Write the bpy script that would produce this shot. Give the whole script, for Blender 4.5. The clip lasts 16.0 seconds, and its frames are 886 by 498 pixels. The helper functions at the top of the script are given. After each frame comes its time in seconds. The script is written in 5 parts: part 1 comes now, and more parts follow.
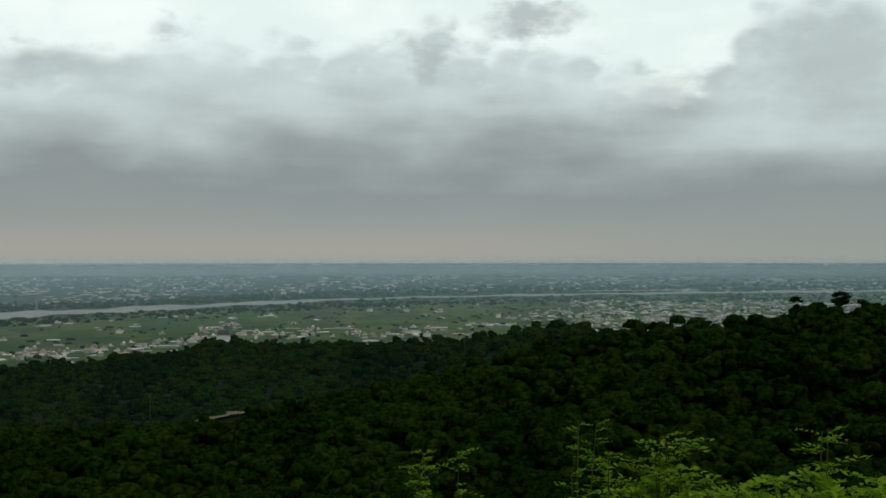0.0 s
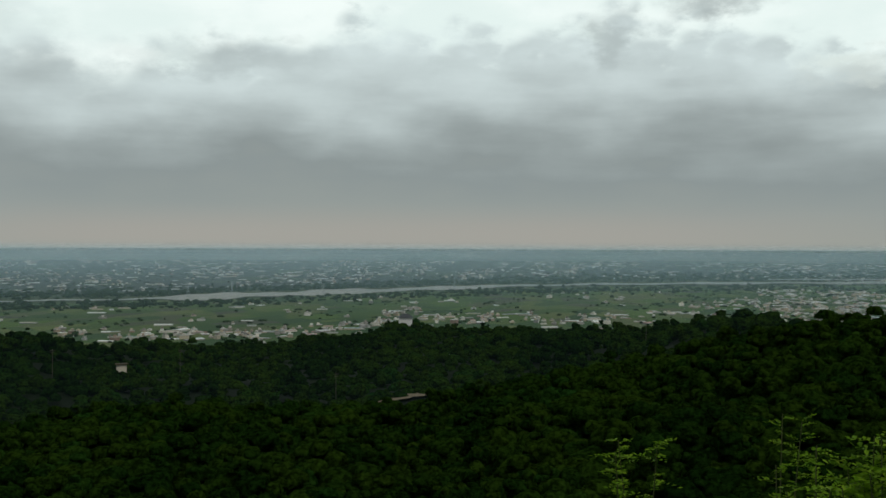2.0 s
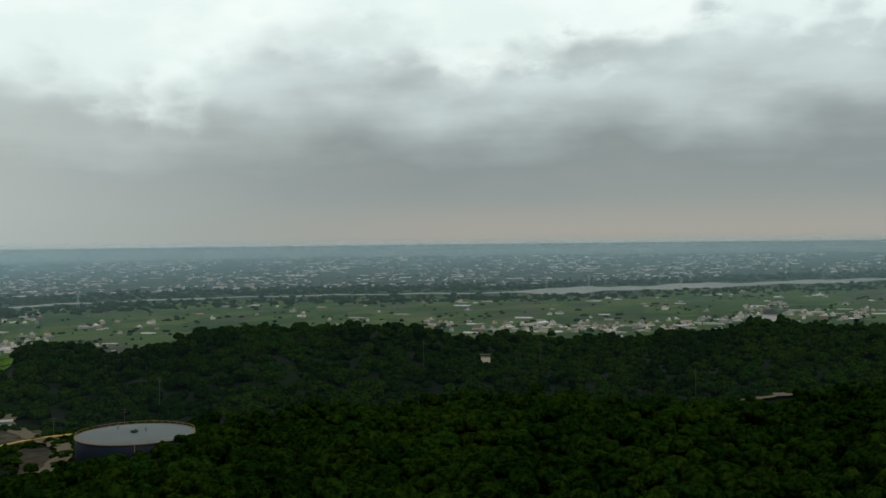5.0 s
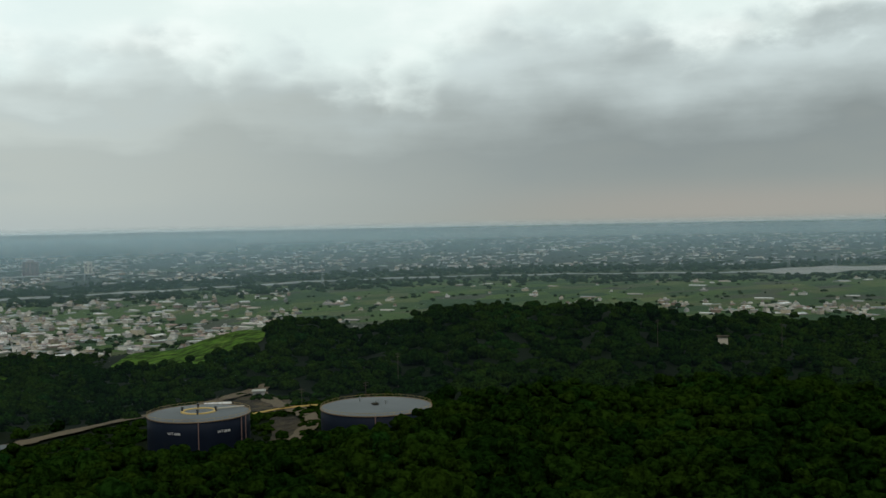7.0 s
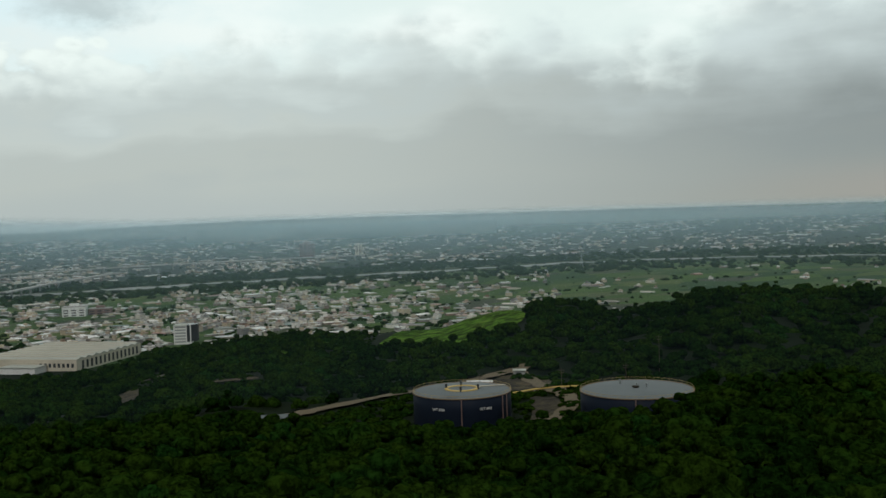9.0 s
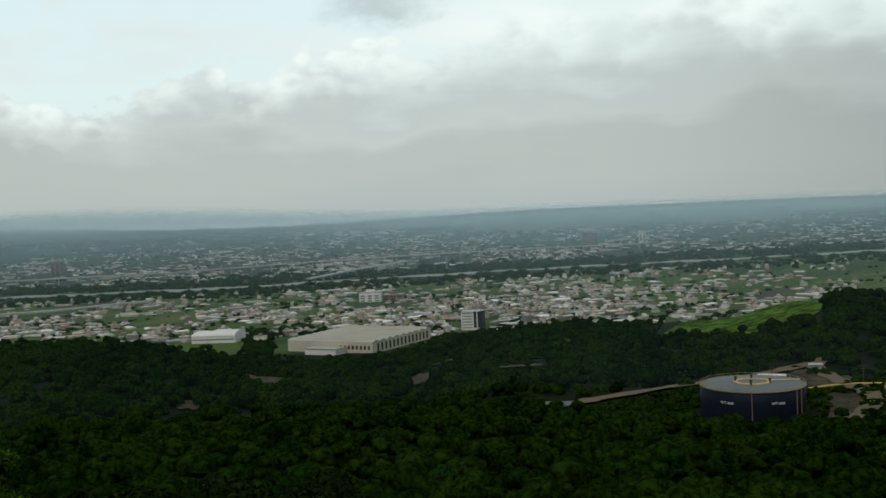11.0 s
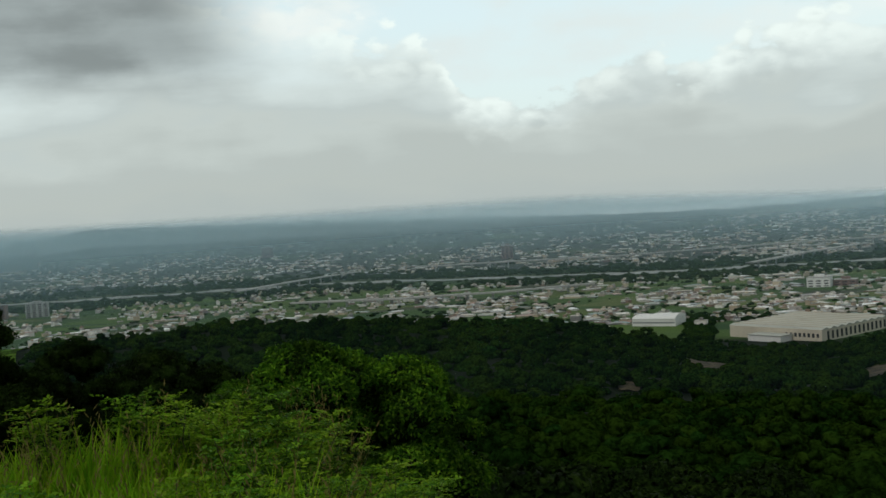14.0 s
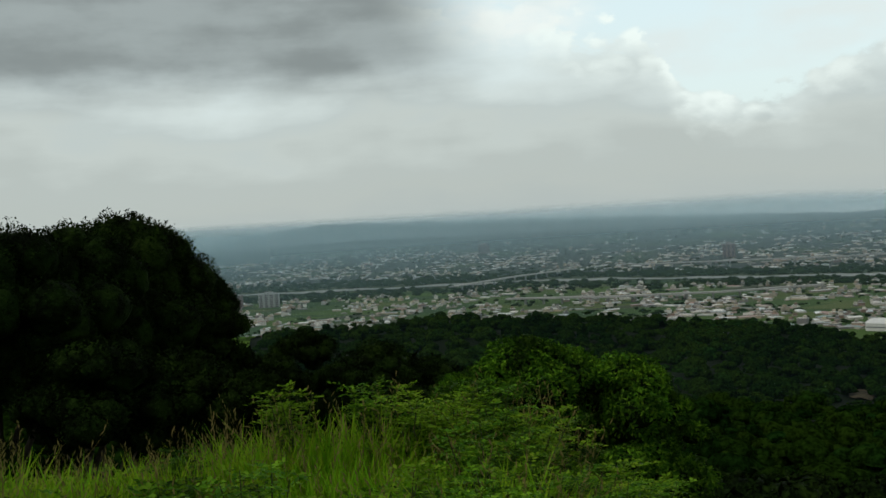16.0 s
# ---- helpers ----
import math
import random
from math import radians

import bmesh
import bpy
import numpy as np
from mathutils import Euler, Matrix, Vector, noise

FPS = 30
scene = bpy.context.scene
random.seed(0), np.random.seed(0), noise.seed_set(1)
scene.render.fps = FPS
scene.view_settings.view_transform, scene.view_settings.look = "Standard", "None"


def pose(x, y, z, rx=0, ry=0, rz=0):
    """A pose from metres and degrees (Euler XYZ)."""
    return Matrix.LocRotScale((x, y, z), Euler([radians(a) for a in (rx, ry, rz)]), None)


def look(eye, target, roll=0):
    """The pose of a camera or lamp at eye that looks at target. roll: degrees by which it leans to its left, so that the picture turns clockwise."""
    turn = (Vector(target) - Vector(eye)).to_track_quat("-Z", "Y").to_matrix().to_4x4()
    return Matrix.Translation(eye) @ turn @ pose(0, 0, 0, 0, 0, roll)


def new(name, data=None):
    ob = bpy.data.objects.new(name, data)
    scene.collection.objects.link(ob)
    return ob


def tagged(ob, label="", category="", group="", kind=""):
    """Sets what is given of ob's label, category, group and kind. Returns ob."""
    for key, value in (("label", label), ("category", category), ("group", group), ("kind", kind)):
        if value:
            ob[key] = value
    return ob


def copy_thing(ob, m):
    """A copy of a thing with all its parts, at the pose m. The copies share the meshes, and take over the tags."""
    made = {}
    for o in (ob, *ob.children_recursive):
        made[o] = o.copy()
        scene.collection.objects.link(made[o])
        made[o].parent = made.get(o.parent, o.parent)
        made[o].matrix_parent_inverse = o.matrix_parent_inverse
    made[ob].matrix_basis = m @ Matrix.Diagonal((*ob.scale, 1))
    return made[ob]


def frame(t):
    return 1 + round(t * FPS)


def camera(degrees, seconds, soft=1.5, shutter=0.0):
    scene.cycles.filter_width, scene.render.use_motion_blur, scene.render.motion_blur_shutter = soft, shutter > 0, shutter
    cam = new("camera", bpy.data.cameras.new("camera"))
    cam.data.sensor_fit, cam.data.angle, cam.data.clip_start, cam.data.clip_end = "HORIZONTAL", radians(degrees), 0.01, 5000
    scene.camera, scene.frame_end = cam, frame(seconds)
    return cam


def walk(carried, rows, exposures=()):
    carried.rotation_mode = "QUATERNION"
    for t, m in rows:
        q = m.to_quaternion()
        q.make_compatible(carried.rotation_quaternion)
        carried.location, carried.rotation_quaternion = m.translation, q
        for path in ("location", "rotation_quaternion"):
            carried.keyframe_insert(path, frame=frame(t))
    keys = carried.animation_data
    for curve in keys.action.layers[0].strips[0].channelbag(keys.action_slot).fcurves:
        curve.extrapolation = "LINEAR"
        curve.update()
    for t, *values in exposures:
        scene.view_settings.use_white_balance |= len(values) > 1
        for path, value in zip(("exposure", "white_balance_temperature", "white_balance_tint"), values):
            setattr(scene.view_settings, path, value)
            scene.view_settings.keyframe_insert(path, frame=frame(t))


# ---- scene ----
# A hand-held camera turns left on a hilltop; it rides a small arc in front of the holder.
H = 130.0
ARC = 0.35
cam = camera(46.08, 16.0, 1.55)
TURNS = [(0, 0.0, 90.45, 0.05), (0.5, 2.74, 90.4, -0.04), (1, 5.01, 90.18, 0.04), (1.5, 7.13, 89.84, -0.21),
         (2, 9.85, 89.67, -0.23),
         (2.5, 12.86, 89.6, -0.31),
         (3, 16.01, 89.75, -0.39),
         (3.5, 19.66, 89.74, -0.1),
         (4, 23.32, 89.68, 0.12),
         (4.2, 24.55, 89.69, 0.32),
         (6.3, 37.34, 88.68, 0.81),
         (6.5, 38.7, 88.65, 0.94),
         (7, 41.93, 88.45, 1.12),
         (7.5, 45.54, 88.38, 1.33),
         (8, 49.41, 88.33, 1.58),
         (8.2, 50.76, 88.19, 1.67),
         (10.5, 67.36, 87.68, 2.14),
         (11, 71.56, 87.72, 2.56),
         (11.5, 75.31, 87.58, 2.77),
         (12, 79.59, 87.52, 2.74),
         (12.5, 83.5, 87.47, 2.63),
         (13, 87.52, 87.58, 2.94),
         (13.5, 91.49, 87.87, 3.35),
         (14, 95.4, 88.14, 3.76),
         (14.5, 98.9, 88.28, 3.97),
         (15, 101.83, 88.41, 3.96),
         (15.5, 104.93, 88.64, 3.73),
         (16, 107.26, 88.71, 3.5)]
walk(cam, [(t, pose(-ARC * math.sin(radians(a)), ARC * (math.cos(radians(a)) - 1), H, rx, ry, a)) for t, a, rx, ry in TURNS])


def polar(a, r, z=0.0):
    """A place by its bearing in degrees (counter-clockwise from +Y), its distance and its height."""
    return Vector((-math.sin(radians(a)) * r, math.cos(radians(a)) * r, z))


# ---- sky and light ----
def tree_of(owner):
    owner.use_nodes = True
    t = owner.node_tree
    t.nodes.clear()
    return t


class Net:
    """Short spelling for node networks."""
    def __init__(self, t):
        self.t = t

    def node(self, kind):
        return self.t.nodes.new(kind)

    def put(self, sock, v):
        if hasattr(v, "is_output"):
            self.t.links.new(v, sock)
        elif v is not None:
            sock.default_value = v

    def math(self, op, a, b=None, c=None, clamp=False):
        n = self.node("ShaderNodeMath")
        n.operation, n.use_clamp = op, clamp
        for i, v in enumerate((a, b, c)):
            self.put(n.inputs[i], v)
        return n.outputs[0]

    def step(self, v, lo, hi, a=0.0, b=1.0, kind="SMOOTHSTEP"):
        n = self.node("ShaderNodeMapRange")
        n.interpolation_type = kind
        for i, x in enumerate((v, lo, hi, a, b)):
            self.put(n.inputs[i], x)
        return n.outputs[0]

    def noise(self, vec, scale, detail=4.0, rough=0.55, warp=0.0, dims="3D"):
        n = self.node("ShaderNodeTexNoise")
        n.noise_dimensions = dims
        self.put(n.inputs["Vector"], vec)
        n.inputs["Scale"].default_value = scale
        n.inputs["Detail"].default_value = detail
        n.inputs["Roughness"].default_value = rough
        n.inputs["Distortion"].default_value = warp
        return n.outputs[0]

    def xyz(self, x, y, z):
        n = self.node("ShaderNodeCombineXYZ")
        for i, v in enumerate((x, y, z)):
            self.put(n.inputs[i], v)
        return n.outputs[0]

    def mix(self, f, a, b, kind="MIX"):
        n = self.node("ShaderNodeMix")
        n.data_type, n.blend_type = "RGBA", kind
        self.put(n.inputs[0], f)
        self.put(n.inputs[6], a)
        self.put(n.inputs[7], b)
        return n.outputs[2]

    def ramp(self, f, stops):
        n = self.node("ShaderNodeValToRGB")
        while len(n.color_ramp.elements) < len(stops):
            n.color_ramp.elements.new(1.0)
        for e, (p, c) in zip(n.color_ramp.elements, stops):
            e.position = p
            e.color = (*c, 1.0) if len(c) == 3 else c
        self.put(n.inputs[0], f)
        return n.outputs[0]


def grey(v, warm=0.0, blue=0.0):
    return (v * (1 + warm), v, v * (1 - warm + blue))


SUN_UP, SUN_AZ = 56.0, 225.0
world = bpy.data.worlds.new("overcast_sky")
scene.world = world
N = Net(tree_of(world))
way = N.node("ShaderNodeTexCoord").outputs["Generated"]
sep = N.node("ShaderNodeSeparateXYZ")
N.put(sep.inputs[0], way)
az = N.math("MULTIPLY", N.math("ARCTAN2", N.math("MULTIPLY", sep.outputs[0], -1.0), sep.outputs[1]), 57.2958)
el = N.math("MULTIPLY", N.math("ARCSINE", sep.outputs[2]), 57.2958)
flat = N.xyz(az, N.math("MULTIPLY", el, 1.9), 0.0)
big = N.noise(flat, 0.045, 3.0, 0.5)
mid = N.noise(flat, 0.16, 5.0, 0.55)
fine = N.noise(flat, 0.42, 6.0, 0.6)
streak = N.noise(N.xyz(N.math("MULTIPLY", az, 0.35), N.math("MULTIPLY", el, 2.0), 4.0), 0.22, 4.0, 0.5)


def about(n, k):
    return N.math("MULTIPLY", N.math("SUBTRACT", n, 0.5), k)


def curve(v, lo, hi, pts):
    """A smooth curve of a value from lo to hi; pts: (place, height 0..1)."""
    c = N.node("ShaderNodeFloatCurve")
    m = c.mapping.curves[0]
    xs = [((p - lo) / (hi - lo), y) for p, y in pts]
    m.points[0].location, m.points[1].location = xs[0], xs[-1]
    for x, y in xs[1:-1]:
        m.points.new(x, y)
    c.mapping.update()
    N.put(c.inputs["Value"], N.step(v, lo, hi, kind="LINEAR"))
    return c.outputs[0]


def blob(a, e, wa, we, soft=0.5, rough=0.5):
    """A ragged patch of cloud round a bearing and height."""
    u = N.math("DIVIDE", N.math("SUBTRACT", N.math("ADD", az, about(fine2, 5.5)), a), wa)
    w = N.math("DIVIDE", N.math("SUBTRACT", N.math("ADD", el, about(fine, 4.2)), e), we)
    d = N.math("SQRT", N.math("ADD", N.math("MULTIPLY", u, u), N.math("MULTIPLY", w, w)))
    return N.step(d, 1.0 + soft * 0.6, 1.0 - soft)


def cloud(v, tint=0.0):
    return (v * (0.865 + tint), v, v * (1.0 - 1.4 * tint), 1)


soft = N.noise(flat, 0.14, 2.0, 0.45)
fine2 = N.noise(N.xyz(az, N.math("MULTIPLY", el, 1.6), 7.0), 0.5, 5.0, 0.55)
puff = N.node("ShaderNodeTexVoronoi")
puff.feature, puff.distance = "SMOOTH_F1", "EUCLIDEAN"
puff.inputs["Scale"].default_value = 0.55
puff.inputs["Smoothness"].default_value = 0.35
warped = N.xyz(N.math("ADD", az, about(fine, 2.5)), N.math("ADD", N.math("MULTIPLY", el, 1.4), about(fine2, 2.0)), 0.0)
N.put(puff.inputs["Vector"], warped)
billow = puff.outputs["Distance"]
# clear air far up, a Nishita sky, seen only where the cloud thins
nishita = N.node("ShaderNodeTexSky")
nishita.sky_type, nishita.sun_disc = "NISHITA", False
nishita.sun_elevation, nishita.sun_rotation = radians(SUN_UP), radians(-SUN_AZ)
nishita.air_density, nishita.dust_density = 1.5, 3.0
clear = N.mix(0.05, (0.60, 0.72, 0.73, 1), nishita.outputs[0])
# height of the cloud tops by bearing
TOPS = [(-40, 11.5), (-24, 12.3), (-20, 13.0), (-16, 11.3), (-13, 9.3), (-9, 10.0), (-5, 11.2), (-2.4, 10.6), (0, 11.9), (3, 10.9), (10, 11.0), (13, 11.6), (17, 10.8), (20, 10.2), (22.5, 10.3), (26.5, 9.3), (30, 10.4), (35, 11.4), (41, 10.0), (43.8, 8.0), (47.5, 8.6), (51, 9.6), (53.5, 9.0),
        (57.8, 10.2), (62, 9.2), (67.6, 9.2), (72.6, 8.3), (75.3, 8.6), (78.7, 8.4), (80.6, 7.2), (82.2, 7.4), (84.3, 8.0), (88.8, 6.2), (92, 6.0), (94.5, 7.4), (96.2, 9.3), (98, 9.4), (101, 10.4), (107, 11.4), (115, 12.5), (140, 12.5)]
top = N.math("MULTIPLY", curve(az, -40, 140, [(p, q / 16.0) for p, q in TOPS]), 16.0)
top = N.math("ADD", top, N.math("ADD", N.math("ADD", about(fine, 2.6), about(fine2, 2.0)), N.math("MULTIPLY", N.math("SUBTRACT", 0.5, billow), 2.4)))
depth = N.math("SUBTRACT", top, el)
west = N.step(az, 29.0, 68.0)
mass = N.math("ADD", N.math("ADD", about(big, 6.0), N.math("ADD", about(soft, 7.0), about(streak, 6.0))), about(fine2, 1.6))
mass = N.math("MULTIPLY", mass, N.step(el, 0.0, N.math("SUBTRACT", 6.5, N.math("MULTIPLY", west, 2.5)), 0.06, 1.0))
e2 = N.math("ADD", el, mass)
deck_r = N.ramp(N.step(e2, -3.0, 15.0, kind="LINEAR"), [(0.0, cloud(0.31, 0.05)[:3]), (0.17, cloud(0.335, 0.06)[:3]), (0.25, cloud(0.33, 0.03)[:3]), (0.37, cloud(0.305)[:3]), (0.45, cloud(0.37)[:3]), (0.54, cloud(0.48)[:3]), (0.64, cloud(0.62)[:3]), (0.78, cloud(0.76)[:3]), (1.0, cloud(0.9)[:3])])
deck_l = N.ramp(N.step(e2, -3.0, 15.0, kind="LINEAR"), [(0.0, cloud(0.49)[:3]), (0.17, cloud(0.50, 0.01)[:3]), (0.26, cloud(0.535, 0.035)[:3]), (0.36, cloud(0.54, 0.03)[:3]), (0.45, cloud(0.61, 0.03)[:3]), (0.52, cloud(0.60, 0.015)[:3]), (0.62, cloud(0.72, 0.015)[:3]), (0.75, cloud(0.84)[:3]), (1.0, cloud(0.9)[:3])])
deck = N.mix(west, deck_r, deck_l)
# shaded bellies just under the tops to the right, sunlit rims to the left
rim = N.math("MULTIPLY", N.step(depth, 2.8, 0.2), N.step(billow, 0.85, 0.25))
deck = N.mix(N.math("MULTIPLY", rim, N.step(az, 32.0, 22.0, 0.1, 0.36)), deck, cloud(0.46))
deck = N.mix(N.math("MULTIPLY", rim, N.math("MULTIPLY", N.step(az, 62.0, 76.0), 0.9)), deck, cloud(1.0, 0.03))
melt = N.math("MULTIPLY", N.step(az, 20.0, 36.0), N.step(az, 74.0, 64.0))
bright = N.step(depth, N.math("ADD", N.math("SUBTRACT", 0.7, N.math("MULTIPLY", west, 0.45)), N.math("MULTIPLY", melt, 2.2)), N.math("SUBTRACT", N.math("SUBTRACT", N.math("MULTIPLY", west, 0.75), 1.2), N.math("MULTIPLY", melt, 0.7)))
veil = N.step(N.math("ADD", N.math("MULTIPLY", soft, 0.5), N.math("ADD", N.math("MULTIPLY", streak, 0.35), N.math("MULTIPLY", fine2, 0.2))), 0.36, 0.60)
white_up = N.mix(N.step(az, 60.0, 88.0), (0.90, 0.99, 0.96, 1), (0.74, 0.83, 0.82, 1))
upper = N.mix(veil, white_up, N.mix(N.step(az, 55.0, 82.0), (0.78, 0.90, 0.87, 1), clear))
sky_a = N.mix(bright, deck, upper)
glow = N.math("MULTIPLY", N.math("MULTIPLY", N.step(el, -0.6, 0.3), N.step(el, 2.4, 0.5)), N.math("MULTIPLY", N.step(az, -22.0, 4.0), N.step(az, 46.0, 26.0)))
sky_a = N.mix(N.math("MULTIPLY", glow, 0.75), sky_a, (0.375, 0.36, 0.325, 1))
# single clouds: ragged dark puffs, a pale break, and the dark stratus
sky_a = N.mix(N.math("MULTIPLY", blob(-4.8, 12.9, 2.4, 1.0, 0.85), 0.75), sky_a, cloud(0.42))
sky_a = N.mix(N.math("MULTIPLY", blob(0.4, 10.9, 1.5, 1.4, 0.9), 0.7), sky_a, cloud(0.44))
sky_a = N.mix(N.math("MULTIPLY", blob(-20.5, 10.4, 4.0, 3.0, 0.8), 0.7), sky_a, cloud(0.46))
sky_a = N.mix(N.math("MULTIPLY", blob(-12.0, 9.0, 2.2, 0.7, 0.8), 0.5), sky_a, cloud(0.70, 0.04))
sky_a = N.mix(N.math("MULTIPLY", blob(21.5, 9.8, 4.5, 0.9, 0.9), 0.45), sky_a, cloud(0.42))
sky_a = N.mix(N.math("MULTIPLY", blob(33.5, 10.8, 3.0, 1.2, 0.9), 0.2), sky_a, cloud(0.45))
sky_a = N.mix(N.math("MULTIPLY", blob(74.3, 11.2, 2.8, 1.3, 0.95), 0.5), sky_a, cloud(0.40))
sky_a = N.mix(N.math("MULTIPLY", blob(102.5, 10.9, 3.6, 1.1, 0.9), 0.85), sky_a, (0.86, 0.92, 0.89, 1))
low = N.math("ADD", N.math("ADD", 8.3, about(mid, 1.6)), about(streak, 1.2))
stratus = N.math("MULTIPLY", N.step(N.math("SUBTRACT", el, low), -1.8, 1.1), N.step(N.math("ADD", az, N.math("MULTIPLY", el, -0.35)), 99.0, 106.5))
shade = N.mix(N.step(N.math("ADD", streak, N.math("MULTIPLY", mid, 0.9)), 0.75, 1.15), cloud(0.29), cloud(0.40))
sky_a = N.mix(stratus, sky_a, shade)
# an unseen dark cloud deck is added overhead and behind to dim the forest
over = N.step(el, 16.0, 34.0)
behind = N.math("MAXIMUM", N.step(az, 136.0, 165.0), N.step(az, -40.0, -75.0))
over = N.math("MAXIMUM", over, N.math("MULTIPLY", behind, N.step(el, -6.0, 6.0)))
sky_colour = N.mix(over, sky_a, N.mix(mid, cloud(0.19), cloud(0.33)))


SKY_STRENGTH = 1.0
out = N.node("ShaderNodeOutputWorld")
bg = N.node("ShaderNodeBackground")
N.put(bg.inputs[0], sky_colour)
bg.inputs[1].default_value = SKY_STRENGTH
N.put(out.inputs[0], bg.outputs[0])

sun = new("sun", bpy.data.lights.new("sun", "SUN"))
sun.data.energy, sun.data.angle, sun.data.color = 1.25, radians(25), (1.0, 0.96, 0.9)
sun.matrix_world = look(polar(SUN_AZ, 100, 100 * math.tan(radians(SUN_UP))), (0, 0, 0))

# ---- materials ----
def paint(name, colours, scale=1.0, rough=0.85, metal=0.0, bump=0.0, bump_scale=None, island=0.0, spots=None, through_light=0.0, per_object=0.0, gloss=0.3, tint="", fleck=0.0):
    """A surface whose colour wanders between colours at two scales; island: how much single pieces differ."""
    m = bpy.data.materials.new(name)
    n = Net(tree_of(m))
    pos = n.node("ShaderNodeNewGeometry")
    coarse = n.noise(pos.outputs["Position"], scale * 0.13, 3.0, 0.5)
    grain = n.noise(pos.outputs["Position"], scale, 5.0, 0.6)
    f = n.math("ADD", n.math("MULTIPLY", coarse, 0.5), n.math("MULTIPLY", grain, 0.5))
    f = n.step(f, 0.32, 0.68, kind="LINEAR")
    if island:
        f = n.math("ADD", n.math("MULTIPLY", f, 1 - island), n.math("MULTIPLY", pos.outputs["Random Per Island"], island))
    if per_object:
        info = n.node("ShaderNodeObjectInfo")
        f = n.math("ADD", n.math("MULTIPLY", f, 1 - per_object), n.math("MULTIPLY", info.outputs["Random"], per_object))
    if tint:
        own = n.node("ShaderNodeAttribute")
        own.attribute_name = tint
        f = n.math("ADD", n.math("MULTIPLY", f, 0.35), n.math("MULTIPLY", own.outputs["Fac"], 0.65))
    k = len(colours) - 1
    col = n.ramp(f, [(i / k, c) for i, c in enumerate(colours)])
    if spots:
        col = n.mix(n.step(n.noise(pos.outputs["Position"], scale * 0.5, 6.0, 0.7), 0.55, 0.7), col, (*spots, 1))
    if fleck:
        # noise scales the colour: painted shade of leaf gaps, random tone on soil, meadow
        gap_shade_tone = n.step(n.noise(pos.outputs["Position"], fleck, 4.0, 0.65), 0.36, 0.66, 0.3, 1.45)
        flecked = n.node("ShaderNodeVectorMath")
        flecked.operation = "SCALE"
        n.put(flecked.inputs[0], col)
        n.put(flecked.inputs["Scale"], gap_shade_tone)
        col = flecked.outputs[0]
    b = n.node("ShaderNodeBsdfPrincipled")
    n.put(b.inputs["Base Color"], col)
    b.inputs["Roughness"].default_value = rough
    b.inputs["Metallic"].default_value = metal
    b.inputs["Specular IOR Level"].default_value = gloss
    if bump:
        bm_ = n.node("ShaderNodeBump")
        bm_.inputs["Strength"].default_value = bump
        bm_.inputs["Distance"].default_value = 1.2 / (bump_scale or scale * 3)
        n.put(bm_.inputs["Height"], n.noise(pos.outputs["Position"], bump_scale or scale * 3, 5.0, 0.6))
        n.put(b.inputs["Normal"], bm_.outputs[0])
    out_ = n.node("ShaderNodeOutputMaterial")
    if through_light:
        tr = n.node("ShaderNodeBsdfTranslucent")
        n.put(tr.inputs[0], col)
        mx = n.node("ShaderNodeMixShader")
        mx.inputs[0].default_value = through_light
        n.put(mx.inputs[1], b.outputs[0])
        n.put(mx.inputs[2], tr.outputs[0])
        n.put(out_.inputs[0], mx.outputs[0])
    else:
        n.put(out_.inputs[0], b.outputs[0])
    return m


# fleck in the leaf colours paints the dark gaps between leaf clumps
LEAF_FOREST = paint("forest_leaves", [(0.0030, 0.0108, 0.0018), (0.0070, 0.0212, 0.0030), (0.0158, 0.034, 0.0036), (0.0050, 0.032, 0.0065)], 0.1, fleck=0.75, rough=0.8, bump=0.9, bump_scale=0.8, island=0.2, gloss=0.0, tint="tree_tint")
TREE_BELT = paint("field_tree_leaves", [(0.010, 0.024, 0.007), (0.018, 0.036, 0.010), (0.032, 0.055, 0.014)], 0.1, fleck=0.5, rough=0.8, island=0.4, gloss=0.0)
# dark colour that paints the shade inside and under light crowns
SHADE_CORE = paint("painted_crown_shade", [(0.007, 0.014, 0.004), (0.012, 0.022, 0.006)], 0.4, 0.9, gloss=0.0)
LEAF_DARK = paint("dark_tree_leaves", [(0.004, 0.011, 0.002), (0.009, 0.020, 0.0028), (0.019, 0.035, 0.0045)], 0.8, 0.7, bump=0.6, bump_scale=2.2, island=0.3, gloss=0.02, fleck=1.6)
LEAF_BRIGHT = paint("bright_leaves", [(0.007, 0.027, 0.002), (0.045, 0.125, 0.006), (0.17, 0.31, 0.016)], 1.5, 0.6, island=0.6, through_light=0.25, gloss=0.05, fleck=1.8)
LEAF_LIME = paint("lime_leaves", [(0.055, 0.135, 0.005), (0.12, 0.24, 0.009), (0.24, 0.34, 0.025)], 3.0, 0.6, island=0.6, through_light=0.35, gloss=0.05)
GRASS = paint("grass_blades", [(0.065, 0.23, 0.005), (0.14, 0.33, 0.008), (0.27, 0.32, 0.02)], 0.9, 0.7, island=0.45, through_light=0.3, gloss=0.04)
GRASS_DRY = paint("seed_grass", [(0.12, 0.12, 0.03), (0.22, 0.17, 0.06)], 0.9, 0.7, island=0.6, through_light=0.2, gloss=0.04)
STEM = paint("green_stems", [(0.035, 0.045, 0.012), (0.06, 0.07, 0.02)], 6.0, 0.8)
BARK = paint("bark", [(0.05, 0.04, 0.03), (0.10, 0.08, 0.06)], 6.0, 0.95, bump=0.5)
SOIL = paint("bare_soil", [(0.026, 0.024, 0.010), (0.046, 0.035, 0.016), (0.080, 0.060, 0.032)], 0.2, 0.95, bump=0.3, fleck=0.15)
